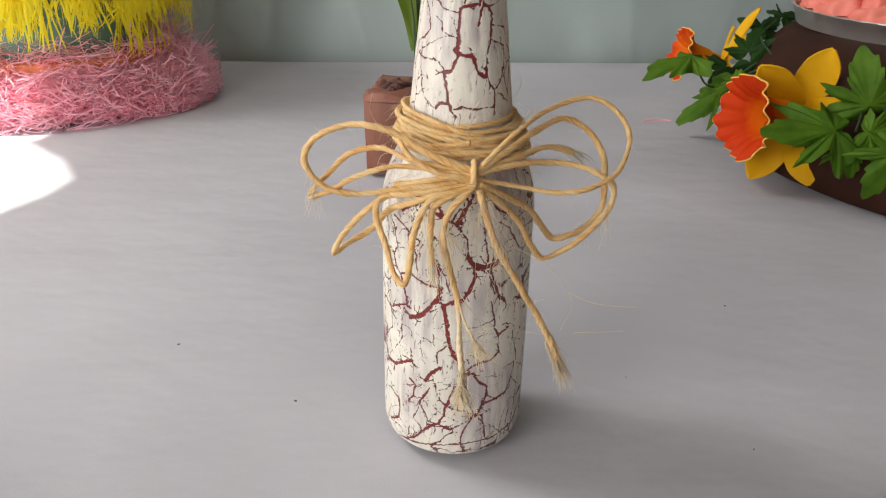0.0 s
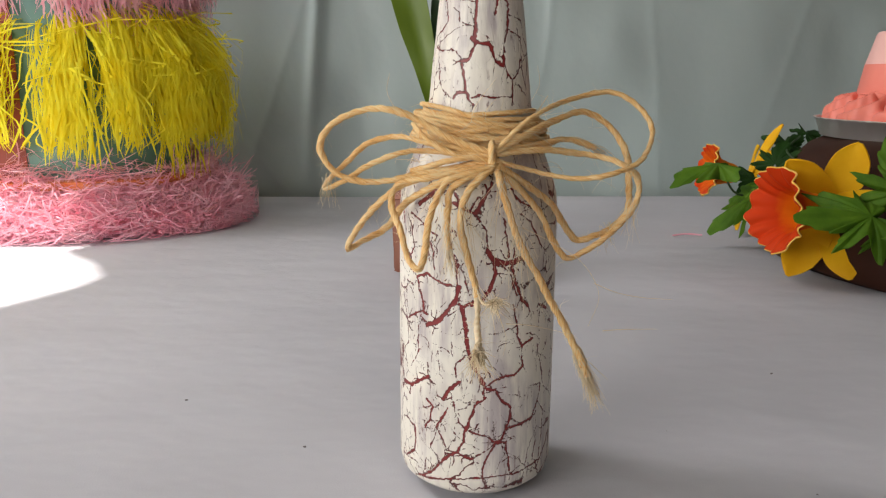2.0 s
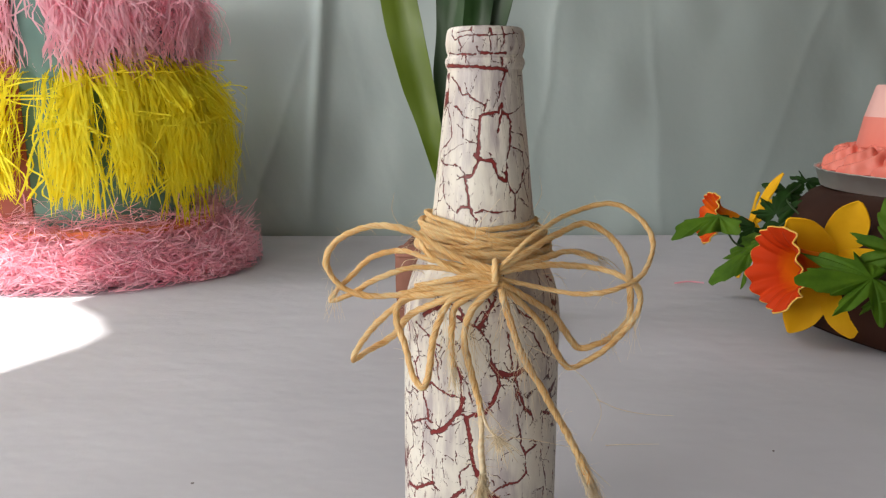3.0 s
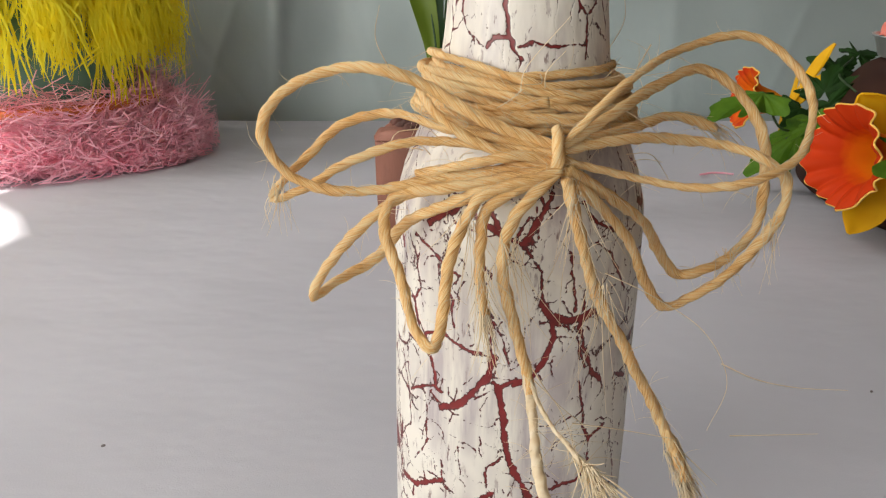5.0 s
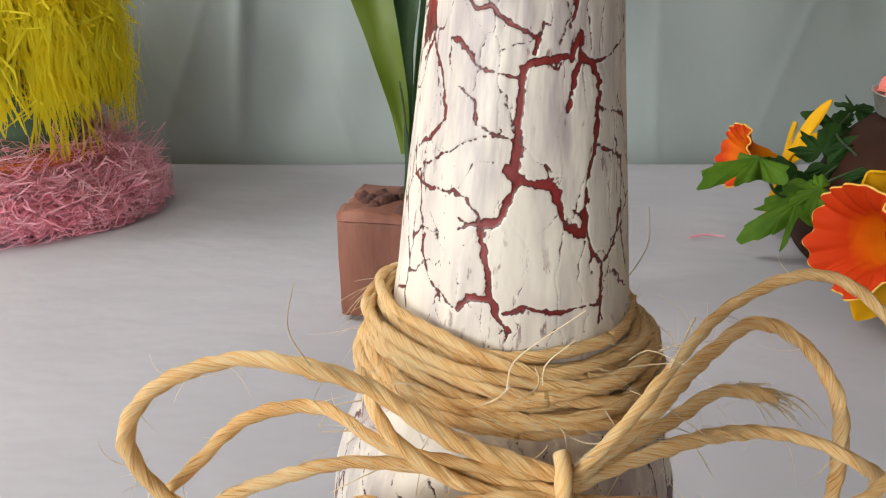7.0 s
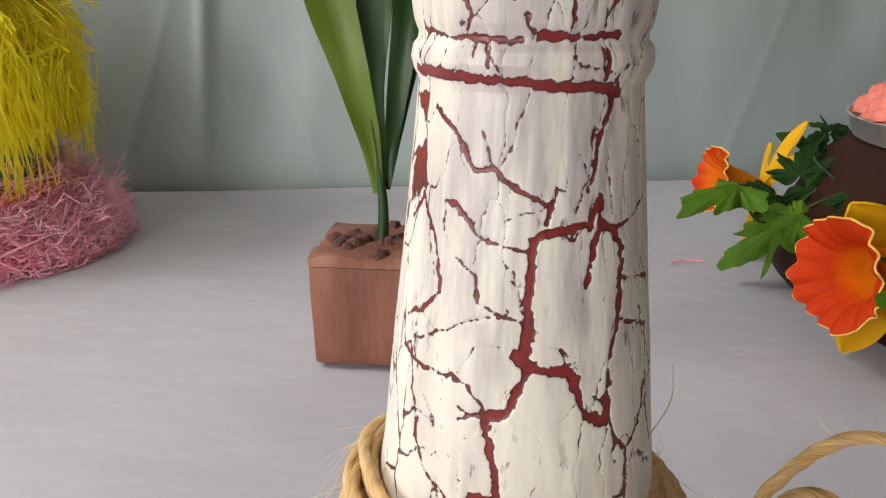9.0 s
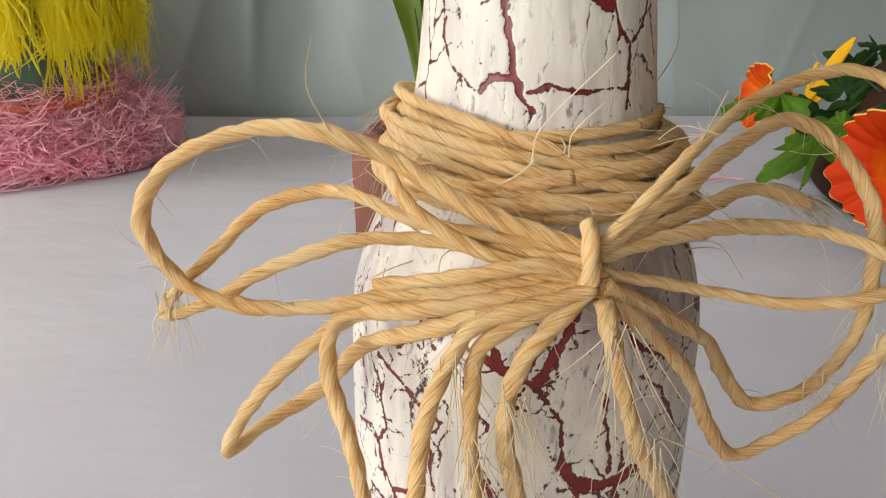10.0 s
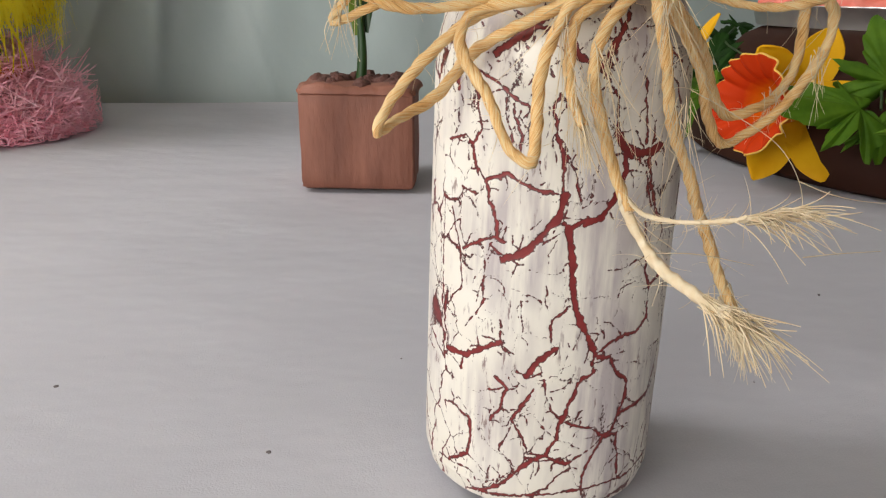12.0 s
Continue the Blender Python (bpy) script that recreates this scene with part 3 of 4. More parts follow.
def crack_field(a, z):
    """How far, in mm, each place of the paint lies from the rim of the nearest crack (inside: less than nought)."""
    aa, zz = np.meshgrid(a, z)
    r = girth(zz / 1000) * 1000
    s = np.radians(aa) * r
    wob_s = 2.6 * (value_noise(s * 0.22, zz * 0.22, 11) - 0.5) + 1.3 * (value_noise(s * 0.75, zz * 0.75, 13) - 0.5)
    wob_z = 2.6 * (value_noise(s * 0.22, zz * 0.22, 12) - 0.5) + 1.3 * (value_noise(s * 0.75, zz * 0.75, 14) - 0.5)
    d = np.full(aa.shape, 3.0)
    seeds = np.random.default_rng(21)
    ps, pz = seeds.uniform(-112, 112, 420), seeds.uniform(-4, 250, 420)
    f1, f2 = np.full(aa.shape, 1e9), np.full(aa.shape, 1e9)
    back_s = np.radians(((aa + 180) % 360) - 180) * 34.5
    for x, y in zip(ps, pz):
        q = ((back_s + wob_s - x) * 1.15) ** 2 + ((zz + wob_z - y) * 0.75) ** 2
        f2 = np.minimum(f2, np.maximum(f1, q))
        f1 = np.minimum(f1, q)
    web = (np.sqrt(f2) - np.sqrt(f1)) / 1.7
    turned = np.abs(((aa + 180) % 360) - 180)
    broad = np.clip((turned - 48) / 20, 0, 1)
    breaks = value_noise(s * 0.09, zz * 0.09, 15)
    half = 0.08 + 0.34 * broad * breaks + 0.10 * (zz < 28) - 0.28 * np.clip(0.55 - breaks, 0, 1) - 0.05 * (1 - broad) * (zz >= 22)
    d = np.minimum(d, web - half)
    jag = 0.62 * (value_noise(s * 1.1, zz * 1.1, 16) - 0.5) + 0.46 * (value_noise(s * 2.2, zz * 2.2, 17) - 0.5)
    for width, pts in cracks:
        for (a0, z0), (a1, z1) in zip(pts, pts[1:]):
            i0, i1 = np.searchsorted(a, [min(a0, a1) - 7, max(a0, a1) + 7])
            j0, j1 = np.searchsorted(z, [min(z0, z1) - 3, max(z0, z1) + 3])
            w = (slice(j0, j1), slice(i0, i1))
            if i1 <= i0 or j1 <= j0:
                continue
            px = np.radians(aa[w] - a0) * r[w] + 0.42 * wob_s[w] * (width < 1.0)
            py = zz[w] - z0 + 0.42 * wob_z[w] * (width < 1.0)
            ex, ey = math.radians(a1 - a0) * float(girth((z0 + z1) / 2000)) * 1000, z1 - z0
            t = np.clip((px * ex + py * ey) / (ex * ex + ey * ey + 1e-9), 0, 1)
            thick = width * (0.42 + 0.46 * value_noise(s[w] * 0.35, zz[w] * 0.35, 18))
            d[w] = np.minimum(d[w], np.hypot(px - t * ex, py - t * ey) - thick + jag[w] * min(1.0, 0.35 + width * 0.5))
    return aa, zz, d


aa, zz, field_mm = crack_field(A_GRID, Z_GRID)
sink = 0.00016 * np.clip(0.5 - field_mm * 2.5, 0, 1)
lump_r = 0.00018 * (value_noise(np.radians(aa) * 12, zz * 0.12, 31) - 0.5) + 0.00004 * (value_noise(np.radians(aa) * 40, zz * 0.5, 32) - 0.5)
rr = girth(zz / 1000) - sink + lump_r
ang = np.radians(aa)
verts = np.stack([rr * np.sin(ang), -rr * np.cos(ang), zz / 1000], -1).reshape(-1, 3)
na, nz = len(A_GRID), len(Z_GRID)
j, i = np.meshgrid(np.arange(nz - 1), np.arange(na), indexing="ij")
i2 = (i + 1) % na
faces = np.stack([j * na + i, j * na + i2, (j + 1) * na + i2, (j + 1) * na + i], -1).reshape(-1, 4)
bottle = empty("bottle", (0.0009, BY, 0.0004), "glass bottle painted cream with dark red crackle cracks", "bottle")
bottle.rotation_euler.y = radians(0.6)
paint_ob = part_np("painted_glass", verts, faces, crackle_mat, bottle, "cream crackle paint showing dark red beneath, crack rims coloured dark for shade")
layer = paint_ob.data.attributes.new("crack", "FLOAT", "POINT")
layer.data.foreach_set("value", np.clip(field_mm, -1, 2).ravel().astype(np.float32))
part("mouth", lathe([(0.0105, 0.200), (0.0125, 0.2453), (0.0144, 0.2455), (0.0144, 0.2438), (0.0120, 0.200)], 48), crackle_mat, bottle)
part("base", lathe([(0.001, 0.0012), (0.027, 0.0008), (0.0299, 0.0001), (0.0301, 0.0004)], 64), crackle_mat, bottle)

# ---- the twine wound round its neck, with its bow ----
bow = empty("twine_bow", (BX, BY, 0.150), "tan sisal twine bow with frayed ends round a bottle neck", "twine bow")
ORIGIN = np.array((BX, BY, 0.150))


def clear_of_bottle(p, spare):
    """Keeps a place outside the bottle and the windings."""
    q = p - ORIGIN
    z = p[2]
    need = float(girth(z)) + spare + (0.0030 if 0.149 < z < 0.171 else 0.0)
    flat = math.hypot(q[0], q[1])
    if flat < need:
        q = np.array((q[0] * need / flat, q[1] * need / flat, q[2]))
    return q


def strand_mesh(path, along, r, ply=0.017, phase=0.0):
    """Twisted three-ply twine along a path; "lay" runs with the fibres."""
    sides = 18
    a = np.arange(sides) * 2 * math.pi / sides
    tw = along[:, None] * 2 * math.pi / ply + phase
    fat = 1 + 0.30 * (value_noise(along * 130 + phase * 7, along * 0 + phase, 41) - 0.5)
    rad = r * fat[:, None] * (0.95 + 0.11 * np.cos(3 * (a[None, :] - tw)) + 0.05 * np.cos(5 * (a[None, :] - tw) + phase))
    verts, faces = tube_np(path, rad, sides)
    me = bpy.data.meshes.new("strand")
    ends = [list(range(sides))[::-1], [len(verts) - sides + k for k in range(sides)]]
    me.from_pydata(verts.tolist(), [], faces.tolist() + ends)
    turn = a[None, :] - tw
    lay = np.stack([np.cos(turn), np.sin(turn), np.broadcast_to(along[:, None] * 32 + phase * 9, turn.shape)], -1)
    me.attributes.new("lay", "FLOAT_VECTOR", "POINT").data.foreach_set("vector", lay.astype(np.float32).ravel())
    return me


def hair(start, way, length, curl, r=0.00008):
    n = 9
    t = np.linspace(0, 1, n)[:, None]
    side = np.cross(way, rng.normal(size=3))
    side /= np.linalg.norm(side) + 1e-9
    path = start + way * length * t + side * length * curl * t ** 2 + np.array((0, 0, -0.25 * length)) * t ** 2
    return path, r * (1.15 - 0.8 * t[:, 0])


def hairs_part(name, hairs, parent, label=""):
    vs, fs, base = [], [], 0
    for path, radii in hairs:
        v, f = tube_np(path, radii, 3, base)
        vs.append(v)
        fs.append(f)
        base += len(v)
    return part_np(name, np.concatenate(vs), np.concatenate(fs), fibre_mat, parent, label)


loose = []


def strand(name, *mm, r=0.00135, fray=0, shag=1.0, pale=False):
    pts = np.array(mm, float).reshape(-1, 3) / 1000
    rough_path, along = smooth_path([tuple(p) for p in pts], 0.0009)
    path = np.array([clear_of_bottle(p, r * 1.1) for p in rough_path])
    ph = float(rng.uniform(0, 6))
    path += 0.00025 * np.stack([value_noise(along * 90 + ph, along * 0 + k, 51 + k) - 0.5 for k in range(3)], 1) * 2
    ob = link(name, strand_mesh(path, along, r, phase=ph), fibre_mat if pale else twine_mat, bow, "pale untwisted sisal fibres" if pale else "")
    tang = np.gradient(path, axis=0)
    tang /= np.linalg.norm(tang, axis=1)[:, None]
    for k in range(int(along[-1] * 300 * shag)):
        i = int(rng.integers(2, len(path) - 2))
        way = tang[i] * rng.choice((-1, 1)) + rng.normal(size=3) * 0.38
        way /= np.linalg.norm(way)
        off = rng.normal(size=3)
        off -= tang[i] * (off @ tang[i])
        loose.append(hair(path[i] + off / np.linalg.norm(off) * r * 0.8, way, rng.uniform(0.002, 0.0085), rng.uniform(0.1, 1.0)))
    if fray:
        ends = []
        for k in range(fray):
            back = int(rng.integers(1, 16))
            way = tang[-back] + rng.normal(size=3) * (0.07 if rng.random() < 0.85 else 0.22)
            ends.append(hair(path[-back] + rng.normal(size=3) * r * 0.55, way, rng.uniform(0.005, 0.015), rng.uniform(0, 0.4), rng.uniform(0.00010, 0.00024)))
        tagged(hairs_part("frayed_end", ends, ob, "pale frayed fibres at the cut end"), kind="stuff")
    return ob


coil = np.random.default_rng(17)
turns = [(0.1522 + 0.00185 * k, coil.normal(3.5, 2.0), 0.0010) for k in range(8)] + [(0.1535 + 0.0020 * k, coil.normal(4.5, 4.0), 0.0026) for k in range(6)]
turns += [(coil.uniform(0.1555, 0.1625), coil.normal(3.0, 7.5), coil.uniform(0.0036, 0.0043)) for k in range(6)]
for turn, (z, lean, layer_r) in enumerate(turns):
    ring = []
    n_ring = 190
    for k in range(n_ring + 1):
        a = 2 * math.pi * k / n_ring + turn
        h = z - 0.022 * math.tan(radians(lean)) * math.sin(a) + 0.0009 * math.sin(2 * a + turn * 1.7)
        rad = float(girth(h)) + layer_r + 0.0004 * math.sin(3 * a + turn) + 0.0003 * math.sin(7 * a + turn * 2.1)
        ring.append((rad * math.sin(a), -rad * math.cos(a), h - 0.150))
    ring = np.array(ring)
    along = np.concatenate([[0], np.cumsum(np.linalg.norm(np.diff(ring, axis=0), axis=1))])
    link("winding", strand_mesh(ring, along, coil.uniform(0.00095, 0.00125), ply=coil.uniform(0.013, 0.020), phase=turn * 1.3), twine_mat, bow)
    for k in range(9):
        i = int(rng.integers(1, n_ring))
        way = (ring[i] - ring[i - 1]) / np.linalg.norm(ring[i] - ring[i - 1]) + rng.normal(size=3) * 0.4 + np.array((ring[i][0], ring[i][1], 0)) * 14
        loose.append(hair(ring[i] * np.array((1.04, 1.04, 1)), way / np.linalg.norm(way), rng.uniform(0.003, 0.011), rng.uniform(0, 0.8)))

strand("knot", 8, -34, 154.5, 8, -37, 153, 8, -38, 151, 8, -38, 147, 7, -34, 143, r=0.0015)
strand("loop", 9, -34, 150, -9, -33, 156, -21, -30, 163, -32, -30, 167, -43, -28, 167, -56, -27, 161, -61, -28, 152, -56, -29, 143, -46, -30, 139, -34, -31, 139, -21, -33, 142, 9, -36, 148)
strand("loop", 9, -34, 150, -17, -33, 154, -30, -24, 156, -43, -22, 153, -52, -24, 145, -58, -26, 139, -60, -26, 135, -51, -29, 139, -42, -30, 145, -29, -31, 150, -18, -32, 151, 9, -36, 149, r=0.0011)
strand("loop", 9, -36, 147, -15, -34, 142, -28, -30, 137, -37, -30, 130, -47, -29, 119, -51, -30, 111, -46, -25, 113, -36, -21, 118, -27, -25, 129, -12, -36, 139, 9, -37, 146)
strand("loop", 9, -37, 146, -16, -36, 141, -29, -31, 138, -32, -33, 130, -27, -42, 120, -24, -48, 111, -20, -52, 108, -18, -48, 112, -16, -43, 126, -12, -41, 136, -7, -40, 141, 9, -38, 146)
strand("tail", 8, -38, 146, -7, -40, 138, -9, -40, 130, -9, -44, 121, -8, -50, 115, fray=40)
strand("tail", 8, -38, 145, -1, -41, 136, -4, -43, 124, -1, -46, 111, 2, -49, 101, 3, -53, 97, r=0.0014, shag=1.6)
strand("unravelled_ply", 2, -49, 101, 3, -55, 95, 3, -68, 91, 4, -85, 90, 4, -99, 92, fray=190, r=0.00115, shag=3.0, pale=True)
strand("unravelled_ply", 2, -49, 101, 4, -57, 98, 6, -72, 100, 8, -88, 105, 9, -100, 110, fray=110, r=0.0005, shag=4.0, pale=True)
strand("tail", 10, -38, 144, 14, -38, 130, 20, -33, 113, 29, -29, 96, 38, -25, 79, 45, -24, 65, 49.5, -25.5, 55, fray=190, r=0.00155, shag=2.0)
strand("loop", 9, -36, 151, 18, -33, 160, 28, -24, 166, 40, -12, 170, 57, -5, 173, 69, -6, 167, 74, -11, 157, 68, -23, 147, 55, -30, 142, 42, -30, 140, 28, -30, 142, 9, -36, 148, r=0.00105)
strand("loop", 9, -36, 151, 23, -28, 158, 34, -17, 162, 46, -9, 165, 57, -6, 159, 64, -7, 149, 66, -8, 136, 66, -7, 124, 59, -11, 117, 51, -15, 114, 44, -14, 112, 38, -15, 119, 31, -22, 130, 10, -37, 146, r=0.00135)
strand("loop", 9, -36, 150, 28, -26, 151, 42, -19, 149, 53, -18, 147, 61, -20, 144, 68, -18, 138, 67, -16, 127, 56, -20, 115, 46, -21, 108, 39, -22, 106, 33, -24, 114, 26, -29, 128, 9, -37, 146)
strand("tail", 9, -36, 151, 28, -22, 153, 39, -14, 154, 51, -9, 150, fray=40, r=0.0013)
strand("wisp", 9, -36, 148, -6, -36, 150, -18, -32, 156, -24, -20, 161, r=0.0011)
strand("wisp", 9, -36, 147, 0, -38, 149, -12, -37, 147, -24, -31, 143, r=0.0012)

fluff = []
for x, y, z, down in ((12, -42, 140, 26), (-12, -42, 136, 20), (-2, -44, 132, 24), (-58, -27, 140, 12), (66, -16, 128, 14), (-8, -46, 124, 16), (58, -14, 118, 12), (20, -38, 118, 22)):
    for k in range(16):
        at = np.array((x, y, z)) / 1000 - ORIGIN + rng.normal(size=3) * 0.0014
        way = np.array((rng.normal() * 0.30, -0.15 + rng.normal() * 0.25, -1.0)) + rng.normal(size=3) * 0.15
        fluff.append(hair(at, way, down / 1000 * rng.uniform(0.35, 1.0), rng.uniform(0, 0.5), 0.00011))
tagged(hairs_part("fluffed_fibre", fluff, bow, "pale fibres fluffed loose from the twine"), kind="stuff")

stray = [((48, -44, 101), (56, -46, 98), (66, -46, 96), (78, -45, 95)), ((52, -45, 82), (60, -46, 83), (73, -45, 83)), ((20, -40, 122), (32, -40, 116), (44, -42, 108), (50, -44, 96), (46, -46, 84)),
         ((14, -44, 84), (24, -46, 84), (40, -44, 80)), ((-30, -31, 167), (-33, -32, 174), (-32, -31, 181)), ((30, -22, 172), (24, -28, 164), (16, -33, 158)), ((4, -44, 96), (10, -46, 90), (14, -48, 80), (13, -48, 72)),
         ((3, -44, 100), (9, -47, 92), (17, -49, 86)), ((-58, -26, 139), (-62, -27, 134), (-61, -27, 128)), ((24, 2, 168), (28, 2, 176), (27, 0, 184))]
for k in range(26):
    a0 = rng.uniform(-1.2, 1.2)
    at = np.array((BX + 0.030 * math.sin(a0), BY - 0.030 * math.cos(a0), rng.uniform(0.140, 0.166))) * 1000
    way = np.array((math.sin(a0) * 1.2, -abs(math.cos(a0)) * 0.5, 0)) + rng.normal(size=3) * np.array((0.6, 0.3, 0.7))
    way /= np.linalg.norm(way)
    long = rng.uniform(5, 13)
    bend = rng.normal(size=3) * 0.7 * long
    stray.append((tuple(at), tuple(at + way * long * 0.5), tuple(at + way * long + bend * 0.5)))
for s in stray:
    path, at = smooth_path([tuple(np.array(p) / 1000 - ORIGIN) for p in s], 0.0016)
    loose.append((path, np.linspace(rng.uniform(0.00011, 0.00020), 0.00008, len(path))))
tagged(hairs_part("loose_fibre", loose, bow, "fine pale fibres standing off the twine"), kind="stuff")

# ---- the clay block with a leafy stem, behind the bottle ----


def rough_block(w, d, h, seg, seed):
    bm = bmesh.new()
    bmesh.ops.create_cube(bm, size=1, matrix=Matrix.LocRotScale((0, 0, h / 2), None, (w, d, h)))
    bmesh.ops.bevel(bm, geom=bm.edges[:], offset=0.005, segments=2, affect="EDGES", profile=0.5)
    bmesh.ops.subdivide_edges(bm, edges=bm.edges[:], cuts=seg, use_grid_fill=True)
    bm.normal_update()
    for v in bm.verts:
        g = noise.noise((v.co.x * 60 + seed, v.co.y * 60, v.co.z * 14)) * 0.0016 + noise.noise((v.co.x * 200, v.co.y * 200 + seed, v.co.z * 60)) * 0.0006
        if v.co.z > h - 0.004:
            g += 0.003 + 0.004 * noise.noise((v.co.x * 110, v.co.y * 110, seed)) + 0.002 * noise.noise((v.co.x * 260, v.co.y * 260, seed))
        v.co += v.normal * g * (0.0 if v.co.z < 0.002 else 1.0)
        v.co.z = max(v.co.z, 0.0)
    return bm


block = empty("plant_block", (-0.0355, 0.394, 0), "reddish brown clay block holding an artificial leafy stem", "plant")
block.rotation_euler.z = radians(-9)
part("block", rough_block(0.086, 0.080, 0.074, 7, 3.0), clay_mat, block)
for k in range(26):
    bm = bmesh.new()
    bmesh.ops.create_icosphere(bm, subdivisions=2, radius=random.uniform(0.004, 0.008))
    cx, cy = random.uniform(-0.033, 0.033), random.uniform(-0.032, 0.032)
    for v in bm.verts:
        v.co *= 1 + 0.35 * noise.noise(v.co * 260 + Vector((k, 0, 0)))
        v.co += Vector((cx, cy, 0.075))
    part("clod", bm, soil_mat, block)


def blade(points, widths, fold, m, name, parent, label="", across=6, roll=0.0):
    """A long leaf along a path, folded a little at its midrib, with thickness."""
    path, at = smooth_path(points, 0.006)
    n, b = frames_along(path)
    t = at / at[-1]
    w = np.interp(t, np.linspace(0, 1, len(widths)), widths)
    side = np.array((math.cos(roll), math.sin(roll), 0.0))
    bm = bmesh.new()
    rows = []
    for k in range(len(path)):
        tang = path[min(k + 1, len(path) - 1)] - path[max(k - 1, 0)]
        s = side - tang * (side @ tang) / (tang @ tang)
        s /= np.linalg.norm(s)
        up = np.cross(s, tang / np.linalg.norm(tang))
        row = []
        for q in range(across + 1):
            c = (q / across - 0.5) * 2
            ripple = 0.0015 * math.sin(9 * t[k] * 3 + c * 2)
            row.append(bm.verts.new(path[k] + s * c * w[k] / 2 + up * (abs(c) * fold * w[k] + ripple * abs(c))))
        rows.append(row)
    for a, c in zip(rows, rows[1:]):
        for q in range(across):
            bm.faces.new((a[q], a[q + 1], c[q + 1], c[q]))
    bm.normal_update()
    bmesh.ops.solidify(bm, geom=bm.faces[:], thickness=0.0007)
    return part(name, bm, m, parent, label)


stalk = smooth_path([(-0.001, 0.0, 0.066), (0.001, 0.0, 0.10), (-0.002, 0.0, 0.135), (-0.006, -0.001, 0.165)], 0.006)[0]
v, f = tube_np(stalk, np.linspace(0.0046, 0.0012, len(stalk)), 12)
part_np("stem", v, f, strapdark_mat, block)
blade([(-0.002, -0.001, 0.110), (-0.006, -0.002, 0.145), (-0.015, -0.003, 0.185), (-0.028, -0.004, 0.235), (-0.042, -0.006, 0.30), (-0.050, -0.010, 0.38), (-0.052, -0.020, 0.45)], [0.006, 0.018, 0.029, 0.034, 0.031, 0.021, 0.002], 0.12, strap_mat, "leaf", block, "fresh green strap leaf", roll=0.15)
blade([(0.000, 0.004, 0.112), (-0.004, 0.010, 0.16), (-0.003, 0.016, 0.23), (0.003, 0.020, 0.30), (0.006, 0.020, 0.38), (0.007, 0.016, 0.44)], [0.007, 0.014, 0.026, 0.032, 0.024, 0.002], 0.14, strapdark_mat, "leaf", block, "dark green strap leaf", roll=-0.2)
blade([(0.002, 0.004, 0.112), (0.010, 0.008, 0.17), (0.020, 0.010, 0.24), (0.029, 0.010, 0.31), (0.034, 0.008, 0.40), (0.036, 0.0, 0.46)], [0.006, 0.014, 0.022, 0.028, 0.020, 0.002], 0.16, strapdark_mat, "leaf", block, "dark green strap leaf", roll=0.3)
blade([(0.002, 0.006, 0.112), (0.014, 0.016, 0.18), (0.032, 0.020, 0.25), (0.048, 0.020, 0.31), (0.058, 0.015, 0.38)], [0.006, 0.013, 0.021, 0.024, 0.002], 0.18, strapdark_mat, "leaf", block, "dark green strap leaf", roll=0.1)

# ---- the chocolate-brown round base with icing, candle and flowers ----
DX, DY = 0.578, 0.455
drum = empty("round_cake", (DX, DY, 0), "large round cake with a smooth chocolate brown coat", "cake")
part("coat", lathe([(0.276, 0.0), (0.281, 0.004), (0.281, 0.02), (0.272, 0.05), (0.258, 0.08), (0.247, 0.096), (0.236, 0.107), (0.222, 0.114), (0.20, 0.117), (0.05, 0.1172), (0.001, 0.1172)], 120,
     lambda p, a: p * (1 + 0.006 * noise.noise((math.cos(a) * 3, math.sin(a) * 3, p.z * 20))) if p.z > 0 else p), choc_mat, drum)
TX, TY = 0.497, 0.500
tray = empty("foil_tray", (TX, TY, 0.1170), "crinkled silver foil tray on a brown cake", "tray")
part("foil", lathe([(0.001, 0.0004), (0.130, 0.0004), (0.133, 0.002), (0.139, 0.019), (0.1415, 0.0195), (0.1415, 0.0185), (0.1395, 0.0175), (0.134, 0.0)], 140,
     lambda p, a: Vector((p.x * (1 + 0.006 * math.sin(46 * a)), p.y * (1 + 0.006 * math.sin(46 * a)), p.z)) if p.z > 0.001 else p), foil_mat, tray)
icing = empty("icing", (TX, TY, 0.1185), "coral pink icing piped in rose swirls in a foil tray", "icing")
part("icing_bed", lathe([(0.128, 0.0005), (0.131, 0.010), (0.122, 0.020), (0.09, 0.026), (0.001, 0.028)], 90), frost_mat, icing)


def rosette(r, h, seed):
    """A piped swirl: rising ridges that wind in to the middle."""
    nr, ns = 22, 72

    def place(u, v):
        a, q = u * 2 * np.pi, v
        wind = (a / (2 * np.pi) * 3 + q * 2.6 + seed) % 1.0
        ridge = np.abs(np.sin(np.pi * wind)) ** 0.6
        lobes = 1 + 0.07 * np.cos(7 * a + seed * 5)
        z = h * 1.15 * (np.cos(q * np.pi / 2) ** 0.7) * (0.42 + 0.58 * ridge) * (0.75 + 0.25 * np.clip(q * 4, 0, 1))
        rad = r * q * lobes * (0.92 + 0.10 * ridge)
        return rad * np.cos(a), rad * np.sin(a), z

    return sheet(ns, nr, place)


